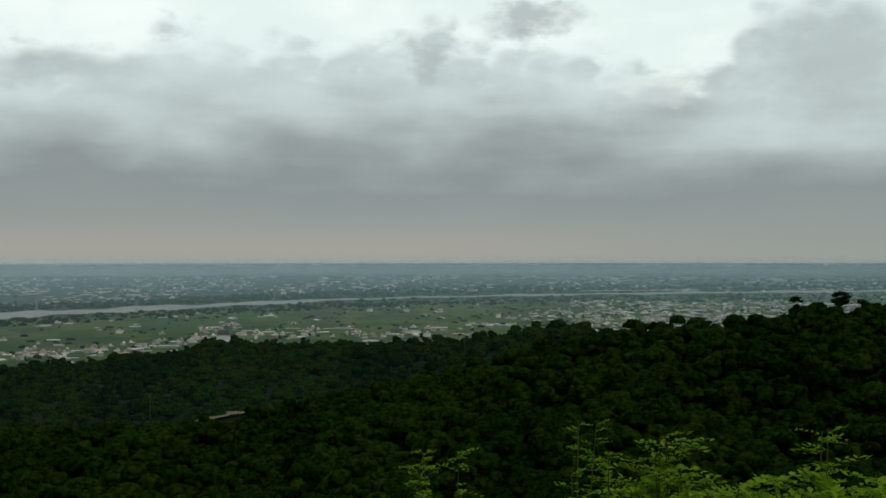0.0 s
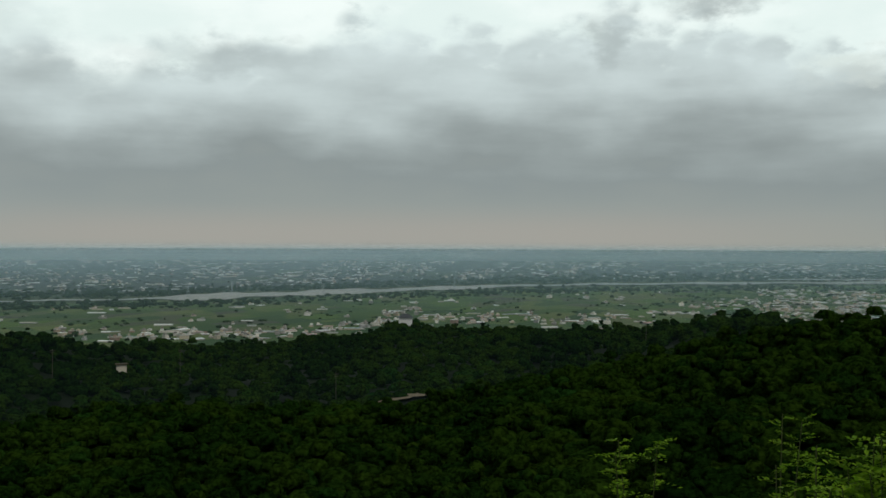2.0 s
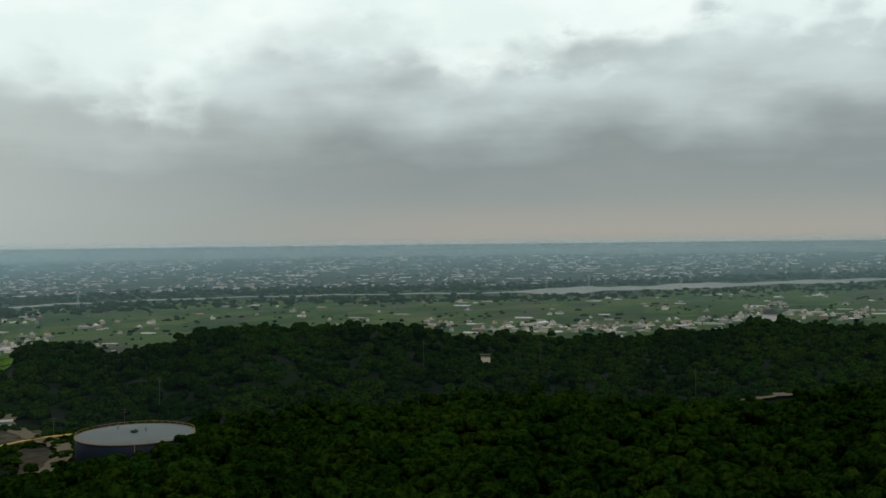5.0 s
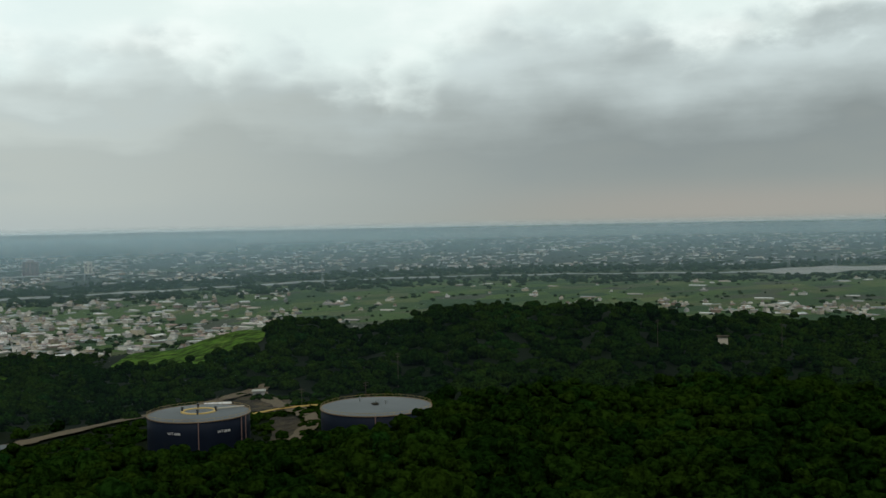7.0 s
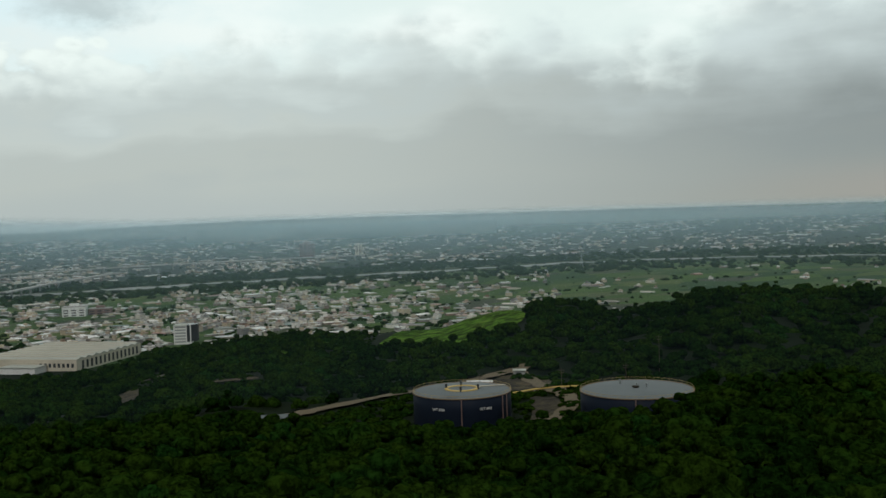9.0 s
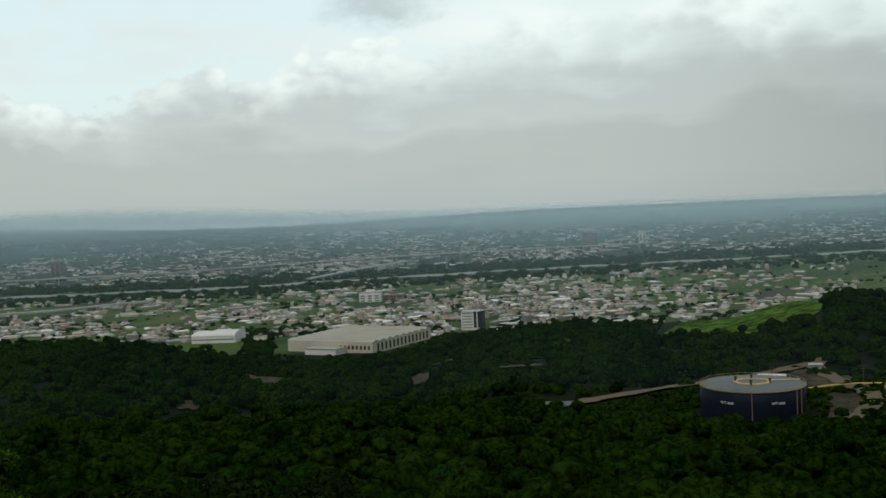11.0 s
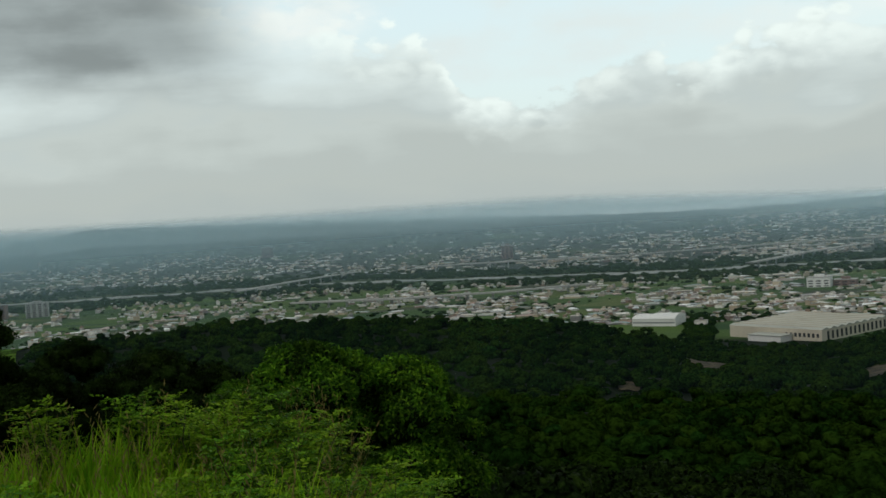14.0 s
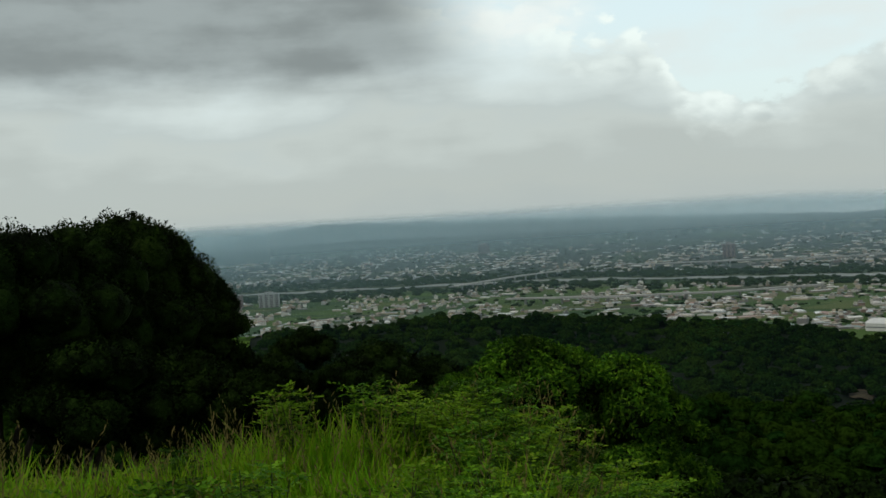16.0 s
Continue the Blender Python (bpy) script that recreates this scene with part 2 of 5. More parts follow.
TRACK = paint("dirt_road", [(0.08, 0.064, 0.038), (0.135, 0.108, 0.068), (0.10, 0.082, 0.048)], 0.3, 0.95, bump=0.2)
MEADOW = paint("meadow_grass", [(0.030, 0.075, 0.008), (0.062, 0.13, 0.012), (0.10, 0.155, 0.024)], 0.09, 0.9, fleck=0.12, bump=0.6, bump_scale=0.5, gloss=0.02)
RIVER = paint("river_water_and_sand", [(0.12, 0.13, 0.115), (0.18, 0.18, 0.155), (0.25, 0.24, 0.205)], 0.02, 0.5)
WALLS = paint("house_walls", [(0.10, 0.09, 0.08), (0.52, 0.44, 0.32), (0.24, 0.16, 0.12), (0.20, 0.20, 0.20), (0.74, 0.69, 0.60), (0.30, 0.26, 0.22), (0.84, 0.81, 0.76), (0.18, 0.18, 0.18), (0.58, 0.50, 0.36), (0.26, 0.24, 0.22), (0.80, 0.78, 0.75)], 0.4, 0.85, island=0.92)
ROOFS = paint("house_roofs", [(0.20, 0.20, 0.20), (0.56, 0.54, 0.51), (0.36, 0.20, 0.16), (0.28, 0.32, 0.33), (0.84, 0.84, 0.83), (0.62, 0.57, 0.50), (0.16, 0.24, 0.23), (0.84, 0.84, 0.82), (0.24, 0.24, 0.24), (0.48, 0.43, 0.36), (0.14, 0.17, 0.16), (0.80, 0.80, 0.78)], 0.4, 0.6, island=0.9)
WHITE = paint("white_render", [(0.66, 0.66, 0.64), (0.78, 0.78, 0.76)], 0.3, 0.7, spots=(0.55, 0.54, 0.5))
CREAM = paint("cream_render", [(0.50, 0.45, 0.36), (0.60, 0.55, 0.45)], 0.3, 0.8, spots=(0.42, 0.38, 0.30))
GLASS_DARK = paint("window_glass", [(0.03, 0.035, 0.04), (0.06, 0.065, 0.07)], 0.5, 0.15)
CONCRETE = paint("concrete", [(0.30, 0.30, 0.28), (0.42, 0.41, 0.39)], 0.3, 0.9, bump=0.2)
STEEL = paint("grey_steel", [(0.22, 0.24, 0.24), (0.34, 0.36, 0.36)], 0.5, 0.55, metal=0.4)
TANK_WALL = paint("dark_blue_tank_steel", [(0.006, 0.010, 0.020), (0.010, 0.016, 0.028)], 0.25, 0.6, spots=(0.014, 0.015, 0.02), gloss=0.08)
TANK_ROOF = paint("grey_tank_roof", [(0.11, 0.13, 0.135), (0.15, 0.17, 0.175)], 0.12, 0.6, spots=(0.095, 0.10, 0.10), gloss=0.15)
YELLOW = paint("yellow_paint", [(0.55, 0.38, 0.10), (0.66, 0.48, 0.16)], 0.8, 0.6)
RED = paint("red_paint", [(0.40, 0.07, 0.05), (0.50, 0.12, 0.09)], 0.8, 0.6)
SHED = paint("pale_metal_roof", [(0.34, 0.35, 0.31), (0.44, 0.45, 0.40)], 0.15, 0.6, spots=(0.28, 0.28, 0.25))
BROWN = paint("brown_tile_wall", [(0.16, 0.10, 0.09), (0.22, 0.15, 0.13)], 0.3, 0.7)


# ---- mesh helpers ----
class Heap:
    """Gathers vertices and faces of many pieces for one mesh."""
    def __init__(self):
        self.v, self.f, self.m, self.n = [], [], [], 0

    def add(self, verts, faces, slot=0):
        verts = np.asarray(verts, float)
        self.v.append(verts)
        self.f += [tuple(i + self.n for i in f) for f in faces]
        self.m += [slot] * len(faces)
        self.n += len(verts)

    def mesh(self, name, mats, smooth=False):
        me = bpy.data.meshes.new(name)
        v = np.concatenate(self.v) if self.v else np.zeros((0, 3))
        me.from_pydata(v.tolist(), [], self.f)
        for m in mats:
            me.materials.append(m)
        me.polygons.foreach_set("material_index", self.m)
        if smooth:
            me.polygons.foreach_set("use_smooth", [True] * len(self.f))
        me.update()
        return me


BOX_F = [(0, 3, 2, 1), (4, 5, 6, 7), (0, 1, 5, 4), (1, 2, 6, 5), (2, 3, 7, 6), (3, 0, 4, 7)]


def box_v(x0, y0, z0, x1, y1, z1):
    return np.array([(x0, y0, z0), (x1, y0, z0), (x1, y1, z0), (x0, y1, z0), (x0, y0, z1), (x1, y0, z1), (x1, y1, z1), (x0, y1, z1)], float)


def turn(v, a, at=(0, 0, 0)):
    c, s = math.cos(a), math.sin(a)
    v = np.asarray(v, float)
    return np.c_[v[:, 0] * c - v[:, 1] * s, v[:, 0] * s + v[:, 1] * c, v[:, 2]] + np.asarray(at, float)


def part(name, heap, mats, parent=None, label="", smooth=False):
    """One mesh object, under a thing or alone."""
    if not isinstance(mats, (list, tuple)):
        mats = [mats]
    ob = new(name, heap.mesh(name, mats, smooth) if isinstance(heap, Heap) else heap)
    if parent:
        ob.parent = parent
    return tagged(ob, label)


def boxes(*bs):
    h = Heap()
    for b in bs:
        h.add(box_v(*b), BOX_F)
    return h


def thing(name, at, rz=0.0, label="", category="", group="", kind=""):
    ob = new(name)
    ob.matrix_world = pose(*at, 0, 0, rz)
    return tagged(ob, label, category, group, kind)


def tube(h, pts, radii, sides=6, slot=0):
    """A tapered limb along points."""
    pts = [Vector(p) for p in pts]
    rings = []
    for i, p in enumerate(pts):
        d = (pts[min(i + 1, len(pts) - 1)] - pts[max(i - 1, 0)]).normalized()
        u = d.orthogonal().normalized()
        w = d.cross(u)
        rings.append([p + (u * math.cos(2 * math.pi * k / sides) + w * math.sin(2 * math.pi * k / sides)) * radii[i] for k in range(sides)])
    v = [tuple(q) for r in rings for q in r]
    f = []
    for i in range(len(pts) - 1):
        for k in range(sides):
            a, b = i * sides + k, i * sides + (k + 1) % sides
            f.append((a, b, b + sides, a + sides))
    f.append(tuple(range((len(pts) - 1) * sides, len(pts) * sides)))
    h.add(v, f, slot)


# ---- the lie of the land ----
SKYLINE = ([-40, -23, -20, -18.5, -15.6, -11.8, -9, -7.3, -3, -1, 5, 9.9, 11.9, 14, 19, 24, 29, 30.5, 32.3, 37, 40.5, 44, 47, 49.7, 53, 56, 62, 65, 71.4, 74.5, 78, 82, 84.3, 89.5, 95, 102, 107.4, 111, 117, 130, 170],
           [-2.1, -2.1, -1.75, -2.35, -2.9, -3.1, -3.45, -3.3, -3.85, -4.35, -4.4, -4.45, -4.05, -4.75, -5.25, -5.25, -5.1, -4.7, -4.44, -4.55, -4.2, -5.2, -5.6, -4.9, -5.05, -6.0, -6.4, -6.3, -6.76, -7.7, -7.9, -7.55, -6.9, -6.1, -5.6, -5.05, -4.63, -5.08, -4.83, -5.0, -5.0])
SKYLINE_R = ([-40, -10, -3, 5, 12, 30, 45, 50, 60, 71, 82, 86, 107, 130, 170], [330, 380, 600, 700, 800, 620, 620, 640, 700, 860, 900, 700, 650, 600, 600])
CREST = ([-40, -23, -9.7, -3.6, 5.7, 10.9, 26, 35, 40, 45, 49, 52.5, 58, 65, 74.6, 81, 87, 91, 95, 102, 110, 120, 170],
         [-2.6, -2.3, -3.6, -5.1, -7.2, -8.7, -8.5, -8.7, -9.5, -10.9, -12.0, -12.7, -12.3, -11.6, -10.8, -10.7, -10.9, -10.8, -10.1, -9.6, -9.2, -8, -8])
CREST_R = ([-40, 0, 25, 42, 52, 65, 80, 95, 170], [290, 290, 300, 260, 235, 250, 260, 230, 200])
VALLEY_R = ([-40, -8, 5, 30, 38, 90, 100, 170], [335, 340, 430, 430, 345, 345, 380, 380])
VALLEY_Z = ([-40, -18, -8, 5, 30, 38, 90, 100, 170], [95, 95, 85, 58, 58, 59.5, 56, 52, 52])
FOOT = ([-40, 0, 50, 62, 70, 84, 90, 170], [420, 420, 330, 250, 90, 90, 330, 330])
TREE_H = 7.0
HILL_EDGE, SEA_EL = 3000.0, -0.33
EL0 = math.degrees(math.atan2(-H, HILL_EDGE))
MOUNTAIN = ([60, 76, 80.5, 86, 92, 101.5, 107.7, 113.6, 119, 122, 130, 140, 175, 176], [-0.5, -0.85, -0.8, -0.6, -0.3, 0.04, 0.22, 0.42, -0.06, -0.57, -0.8, 0.2, 0.3, -0.4])


def reach(e):
    """The distance at which the plain lies e degrees below level."""
    e = np.asarray(e, float)
    near = H / np.tan(np.radians(np.maximum(-e, 0.5)))
    return np.where(e < EL0, near, HILL_EDGE + (e - EL0) / (SEA_EL - EL0) * (4930 - HILL_EDGE))


def plain(r):
    """The plain is level near the hills and lifts slowly toward the far rim."""
    e = EL0 + (SEA_EL - EL0) * (r - HILL_EDGE) / (4930 - HILL_EDGE)
    return np.where(r < HILL_EDGE, 0.0, H + r * np.tan(np.radians(np.minimum(e, SEA_EL))))


def wave(x, y, s, k):
    return np.sin(x / s + k) * np.sin(y / s * 1.13 + 2.1 * k) + 0.6 * np.sin(x / s * 2.3 + y / s * 1.7 + k * 3)


def ground(a, r):
    """Height of the ground at bearing a (degrees) and distance r."""
    a, r = np.broadcast_arrays(np.asarray(a, float), np.asarray(r, float))
    a1, r1 = a.ravel(), r.ravel()
    lvl = lambda e, d: H + d * np.tan(np.radians(e)) - TREE_H
    at = lambda t: np.interp(a1, *t)
    rn, rv, rs = at(CREST_R), at(VALLEY_R), at(SKYLINE_R)
    open_side = np.clip((a1 - 90) / 14, 0, 1)
    rf = rs + at(FOOT)
    R = np.stack([0 * a1, 2.6 + 4.2 * open_side, 20 + 0 * a1, 60 + 0 * a1, 160 + 0 * a1, rn, rv, rs, rf], 1)
    Z = np.stack([H - 1.62 + 0 * a1, H - 1.72 + 0 * a1, 117 + 6.2 * open_side, 103 + 10 * open_side, H - 160 * math.tan(radians(13.9)) - TREE_H + 10 * open_side,
                  lvl(at(CREST), rn), at(VALLEY_Z), lvl(at(SKYLINE), rs), 0 * a1], 1)
    z = np.zeros_like(r1)
    for k in range(8):
        r0, r2 = R[:, k], R[:, k + 1]
        q = (r1 >= r0) & (r1 < r2)
        f = np.clip((r1 - r0) / (r2 - r0), 0, 1)
        s = f * f * (3 - 2 * f)
        f = 0.45 * f + 0.55 * s if k >= 2 else f
        z = np.where(q, Z[:, k] + (Z[:, k + 1] - Z[:, k]) * f, z)
    x, y = -np.sin(np.radians(a1)) * r1, np.cos(np.radians(a1)) * r1
    hill = np.clip((r1 - 60) / 100, 0, 1) * np.clip((rf - r1) / 200, 0, 1)
    z += hill * 1.6 * wave(x, y, 31.0, 0.7)
    z = np.where(r1 >= rf, plain(r1), z)
    m = np.clip((r1 - 4000) / 850, 0, 1)
    lift = H + 4900 * np.tan(np.radians(at(MOUNTAIN) + 0.03 * np.sin(a1 * 2.1) + 0.02 * np.sin(a1 * 5.3))) - plain(np.full_like(r1, 4900.0))
    wide = np.clip((a1 - 66) / 22, 0, 1)
    z += np.where((a1 > 66) & (a1 < 176), wide * lift * m * m * (3 - 2 * m), 0)
    return z.reshape(r.shape)


def ground_at(a, r):
    return float(ground(np.array([a]), np.array([r]))[0])


def on_ground(a, r, up=0.0):
    return polar(a, r, ground_at(a, r) + up)


RIVER_EL = ([-40, -23, -6.7, 2.6, 6.9, 14.5, 23, 26.3, 35, 41.5, 49, 56, 65, 74, 83.5, 92.5, 101.8, 111, 119.5, 170],
            [-1.6, -1.75, -2.06, -2.25, -2.38, -2.68, -2.97, -3.05, -3.06, -3.08, -3.2, -3.44, -3.6, -3.75, -3.86, -3.68, -3.36, -3.27, -3.11, -2.9])
RIVER_W = ([-40, -6, 3, 7, 14, 23, 25.5, 28, 41, 56, 65, 84, 92, 170], [0.05, 0.05, 0.04, 0.07, 0.11, 0.15, 0.06, 0.025, 0.03, 0.045, 0.045, 0.06, 0.05, 0.05])

angles = np.r_[np.arange(-40, 170, 0.5), np.arange(170, 320.1, 3.0)]
radii = np.r_[0.3, np.geomspace(1.2, 160, 60), np.arange(170, 1400, 9.0), np.geomspace(1410, 4985, 70)]
AA, RR = np.meshgrid(angles, radii, indexing="ij")
ZZ = ground(AA, RR)
na, nr = AA.shape
verts = np.stack([-np.sin(np.radians(AA)) * RR, np.cos(np.radians(AA)) * RR, ZZ], -1).reshape(-1, 3)
i, j = np.meshgrid(np.arange(na), np.arange(nr - 1), indexing="ij")
i2 = (i + 1) % na
quads = np.stack([i * nr + j, i * nr + j + 1, i2 * nr + j + 1, i2 * nr + j], -1).reshape(-1, 4)
me = bpy.data.meshes.new("ground")
me.from_pydata(verts.tolist(), [], quads.tolist())
me.polygons.foreach_set("use_smooth", [True] * len(quads))
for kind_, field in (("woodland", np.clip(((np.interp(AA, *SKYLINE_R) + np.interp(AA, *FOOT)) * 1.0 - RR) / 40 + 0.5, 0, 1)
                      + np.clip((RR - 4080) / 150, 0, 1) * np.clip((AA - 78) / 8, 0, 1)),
                     ("built_up", np.clip((np.degrees(np.arctan2(ZZ - H, RR)) - np.interp(AA, *RIVER_EL) - 0.3) / 0.2, 0, 1) * (RR > 1500)),
                     ("riverside", np.exp(-((np.degrees(np.arctan2(ZZ - H, RR)) - np.interp(AA, *RIVER_EL) - 0.18) / 0.3) ** 2) * (RR > 1500))):
    at_ = me.attributes.new(kind_, "FLOAT", "POINT")
    at_.data.foreach_set("value", np.clip(field, 0, 1).ravel())
land = tagged(new("ground", me), "wooded hills falling to a flat plain of green rice fields", "ground", kind="structure")

gm = bpy.data.materials.new("hills_and_fields")
n = Net(tree_of(gm))
gp = n.node("ShaderNodeNewGeometry").outputs["Position"]
vor = n.node("ShaderNodeTexVoronoi")
vor.distance = "CHEBYCHEV"
vs = n.node("ShaderNodeMapping")
vs.inputs["Rotation"].default_value = (0, 0, 0.5)
vs.inputs["Scale"].default_value = (1, 0.55, 0)
n.put(vs.inputs[0], gp)
n.put(vor.inputs["Vector"], vs.outputs[0])
vor.inputs["Scale"].default_value = 0.017
cell = n.node("ShaderNodeSeparateXYZ")
n.put(cell.inputs[0], vor.outputs["Color"])
field_c = n.ramp(cell.outputs[0], [(0, (0.024, 0.055, 0.020)), (0.3, (0.074, 0.125, 0.024)), (0.45, (0.030, 0.064, 0.024)), (0.65, (0.060, 0.098, 0.026)), (0.8, (0.11, 0.135, 0.040)), (1, (0.060, 0.062, 0.048))])
field_c = n.mix(n.math("MULTIPLY", n.noise(gp, 0.05, 5.0, 0.65), 0.45), field_c, (0.032, 0.066, 0.026, 1))
# woodland floor near black: the shade between trees is put into its colour
shaded_wood_c = n.ramp(n.noise(gp, 0.15, 6.0, 0.7), [(0.3, (0.0015, 0.0045, 0.001)), (0.7, (0.006, 0.013, 0.003))])
at1, at2 = n.node("ShaderNodeAttribute"), n.node("ShaderNodeAttribute")
at1.attribute_name, at2.attribute_name = "woodland", "riverside"
edge = n.math("ADD", at2.outputs["Fac"], about_ := n.math("MULTIPLY", n.math("SUBTRACT", n.noise(gp, 0.006, 5.0, 0.6), 0.5), 1.6))
col = n.mix(n.step(edge, 0.25, 0.5), field_c, (0.035, 0.055, 0.022, 1))
at3 = n.node("ShaderNodeAttribute")
at3.attribute_name = "built_up"
col = n.mix(n.math("MULTIPLY", at3.outputs["Fac"], n.step(n.noise(gp, 0.004, 5.0, 0.6), 0.3, 0.55, 0.5, 1.0)), col, (0.040, 0.052, 0.045, 1))
col = n.mix(at1.outputs["Fac"], col, shaded_wood_c)
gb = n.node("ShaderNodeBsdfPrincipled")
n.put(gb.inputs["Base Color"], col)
gb.inputs["Roughness"].default_value = 0.95
gb.inputs["Specular IOR Level"].default_value = 0.1
go = n.node("ShaderNodeOutputMaterial")
n.put(go.inputs[0], gb.outputs[0])
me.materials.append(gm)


def ribbon(name, line, width, mat, up, label, category, steps=6, parent=None):
    """A strip on the ground along bearings and distances."""
    pts = []
    for (a0, r0), (a1, r1) in zip(line, line[1:]):
        for k in range(steps):
            f = k / steps
            pts.append((a0 + (a1 - a0) * f, r0 + (r1 - r0) * f))
    pts.append(line[-1])
    p = [on_ground(a, r) for a, r in pts]
    h = Heap()
    v = []
    for k, q in enumerate(p):
        d = p[min(k + 1, len(p) - 1)] - p[max(k - 1, 0)]
        s = Vector((-d.y, d.x, 0)).normalized() * width * 0.5 * (1 + 0.25 * math.sin(k * 1.9))
        for w in (-1, 1):
            b = q + s * w
            a_, r_ = math.degrees(math.atan2(-b.x, b.y)), math.hypot(b.x, b.y)
            v.append((b.x, b.y, ground_at(a_, r_) + up))
    h.add(v, [(2 * k, 2 * k + 2, 2 * k + 3, 2 * k + 1) for k in range(len(p) - 1)])
    ob = part(name, h, mat, parent, "", True)
    return tagged(ob, label, category, kind="structure") if not parent else ob


# the braided river across the plain
h = Heap()
ra = np.arange(-39, 168, 0.5)
for lane, (off, wid) in enumerate(((0.0, 1.0),)):
    c = np.interp(ra, *RIVER_EL) + 0.02 * np.sin(ra * 1.3) + off
    wdt = np.interp(ra, *RIVER_W) * wid * (1 + 0.3 * np.sin(ra * 0.9) + 0.2 * np.sin(ra * 2.7))
    lo, hi = reach(c - wdt), reach(c + wdt)
    mid_ = 5
    v = []
    for k in range(len(ra)):
        for q in range(mid_ + 1):
            r_ = lo[k] + (hi[k] - lo[k]) * q / mid_
            v.append(tuple(polar(ra[k], r_, float(plain(np.array(r_))) + 1.2)))
    m1 = mid_ + 1
    h.add(v, [(k * m1 + q, k * m1 + q + 1, (k + 1) * m1 + q + 1, (k + 1) * m1 + q) for k in range(len(ra) - 1) for q in range(mid_)])
tagged(part("water", h, RIVER, None, "", True), "wide pale silty river winding across the plain", "river", kind="structure")

# ---- thin haze over the plain, put into tinted see-through sheets that scatter the sky's light ----
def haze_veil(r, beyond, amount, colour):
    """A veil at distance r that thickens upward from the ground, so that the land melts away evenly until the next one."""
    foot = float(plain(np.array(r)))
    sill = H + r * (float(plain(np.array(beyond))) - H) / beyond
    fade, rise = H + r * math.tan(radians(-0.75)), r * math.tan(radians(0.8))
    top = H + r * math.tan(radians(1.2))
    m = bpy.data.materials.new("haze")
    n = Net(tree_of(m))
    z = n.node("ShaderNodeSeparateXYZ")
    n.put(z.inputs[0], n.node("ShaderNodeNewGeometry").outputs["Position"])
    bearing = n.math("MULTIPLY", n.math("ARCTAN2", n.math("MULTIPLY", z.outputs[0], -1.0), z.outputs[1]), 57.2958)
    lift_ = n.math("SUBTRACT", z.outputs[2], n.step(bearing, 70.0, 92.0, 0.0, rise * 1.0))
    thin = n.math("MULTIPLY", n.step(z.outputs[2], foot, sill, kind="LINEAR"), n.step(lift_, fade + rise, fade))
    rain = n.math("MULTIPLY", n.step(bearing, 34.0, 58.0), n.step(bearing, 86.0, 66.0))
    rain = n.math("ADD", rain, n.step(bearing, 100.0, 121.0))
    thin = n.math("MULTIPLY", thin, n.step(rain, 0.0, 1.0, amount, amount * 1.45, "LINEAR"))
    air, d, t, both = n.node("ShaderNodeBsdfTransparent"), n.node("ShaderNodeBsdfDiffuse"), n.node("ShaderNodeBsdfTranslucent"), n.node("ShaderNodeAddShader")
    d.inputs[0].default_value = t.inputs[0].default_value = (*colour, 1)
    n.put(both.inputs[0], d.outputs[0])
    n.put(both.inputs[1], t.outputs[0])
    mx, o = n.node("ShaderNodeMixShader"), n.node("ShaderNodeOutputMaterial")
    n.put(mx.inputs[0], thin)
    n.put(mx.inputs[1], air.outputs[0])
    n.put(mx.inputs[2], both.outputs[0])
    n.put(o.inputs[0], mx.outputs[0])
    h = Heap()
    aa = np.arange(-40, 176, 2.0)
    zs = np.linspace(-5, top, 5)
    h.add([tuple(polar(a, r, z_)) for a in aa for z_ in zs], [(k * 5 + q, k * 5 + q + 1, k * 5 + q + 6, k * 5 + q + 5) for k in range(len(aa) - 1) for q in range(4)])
    tagged(part("haze", h, m, None, "", True), "tinted see-through sheet standing in for haze over the plain", "haze", kind="stuff")


# haze painted as sheet colour: bluer and darker near, paler far off
NEAR_HAZE, MID_HAZE, FAR_HAZE = (0.30, 0.47, 0.56), (0.36, 0.52, 0.60), (0.47, 0.58, 0.62)
for r_, beyond_, k_, c_ in ((400, 800, 0.010, NEAR_HAZE), (1100, 1900, 0.05, MID_HAZE), (1900, 2700, 0.09, MID_HAZE), (2700, 3400, 0.14, MID_HAZE), (3400, 3950, 0.18, MID_HAZE), (3950, 4400, 0.25, FAR_HAZE), (4400, 4750, 0.34, FAR_HAZE), (4750, 4980, 0.48, FAR_HAZE)):
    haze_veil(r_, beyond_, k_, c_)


# ---- forest ----
rng = np.random.default_rng(5)
BARE = [(81.5, 655, 2.0, 26), (72.2, 620, 1.6, 34), (73.4, 525, 1.1, 30), (85.9, 440, 0.7, 12), (62.5, 352, 6, 18)]


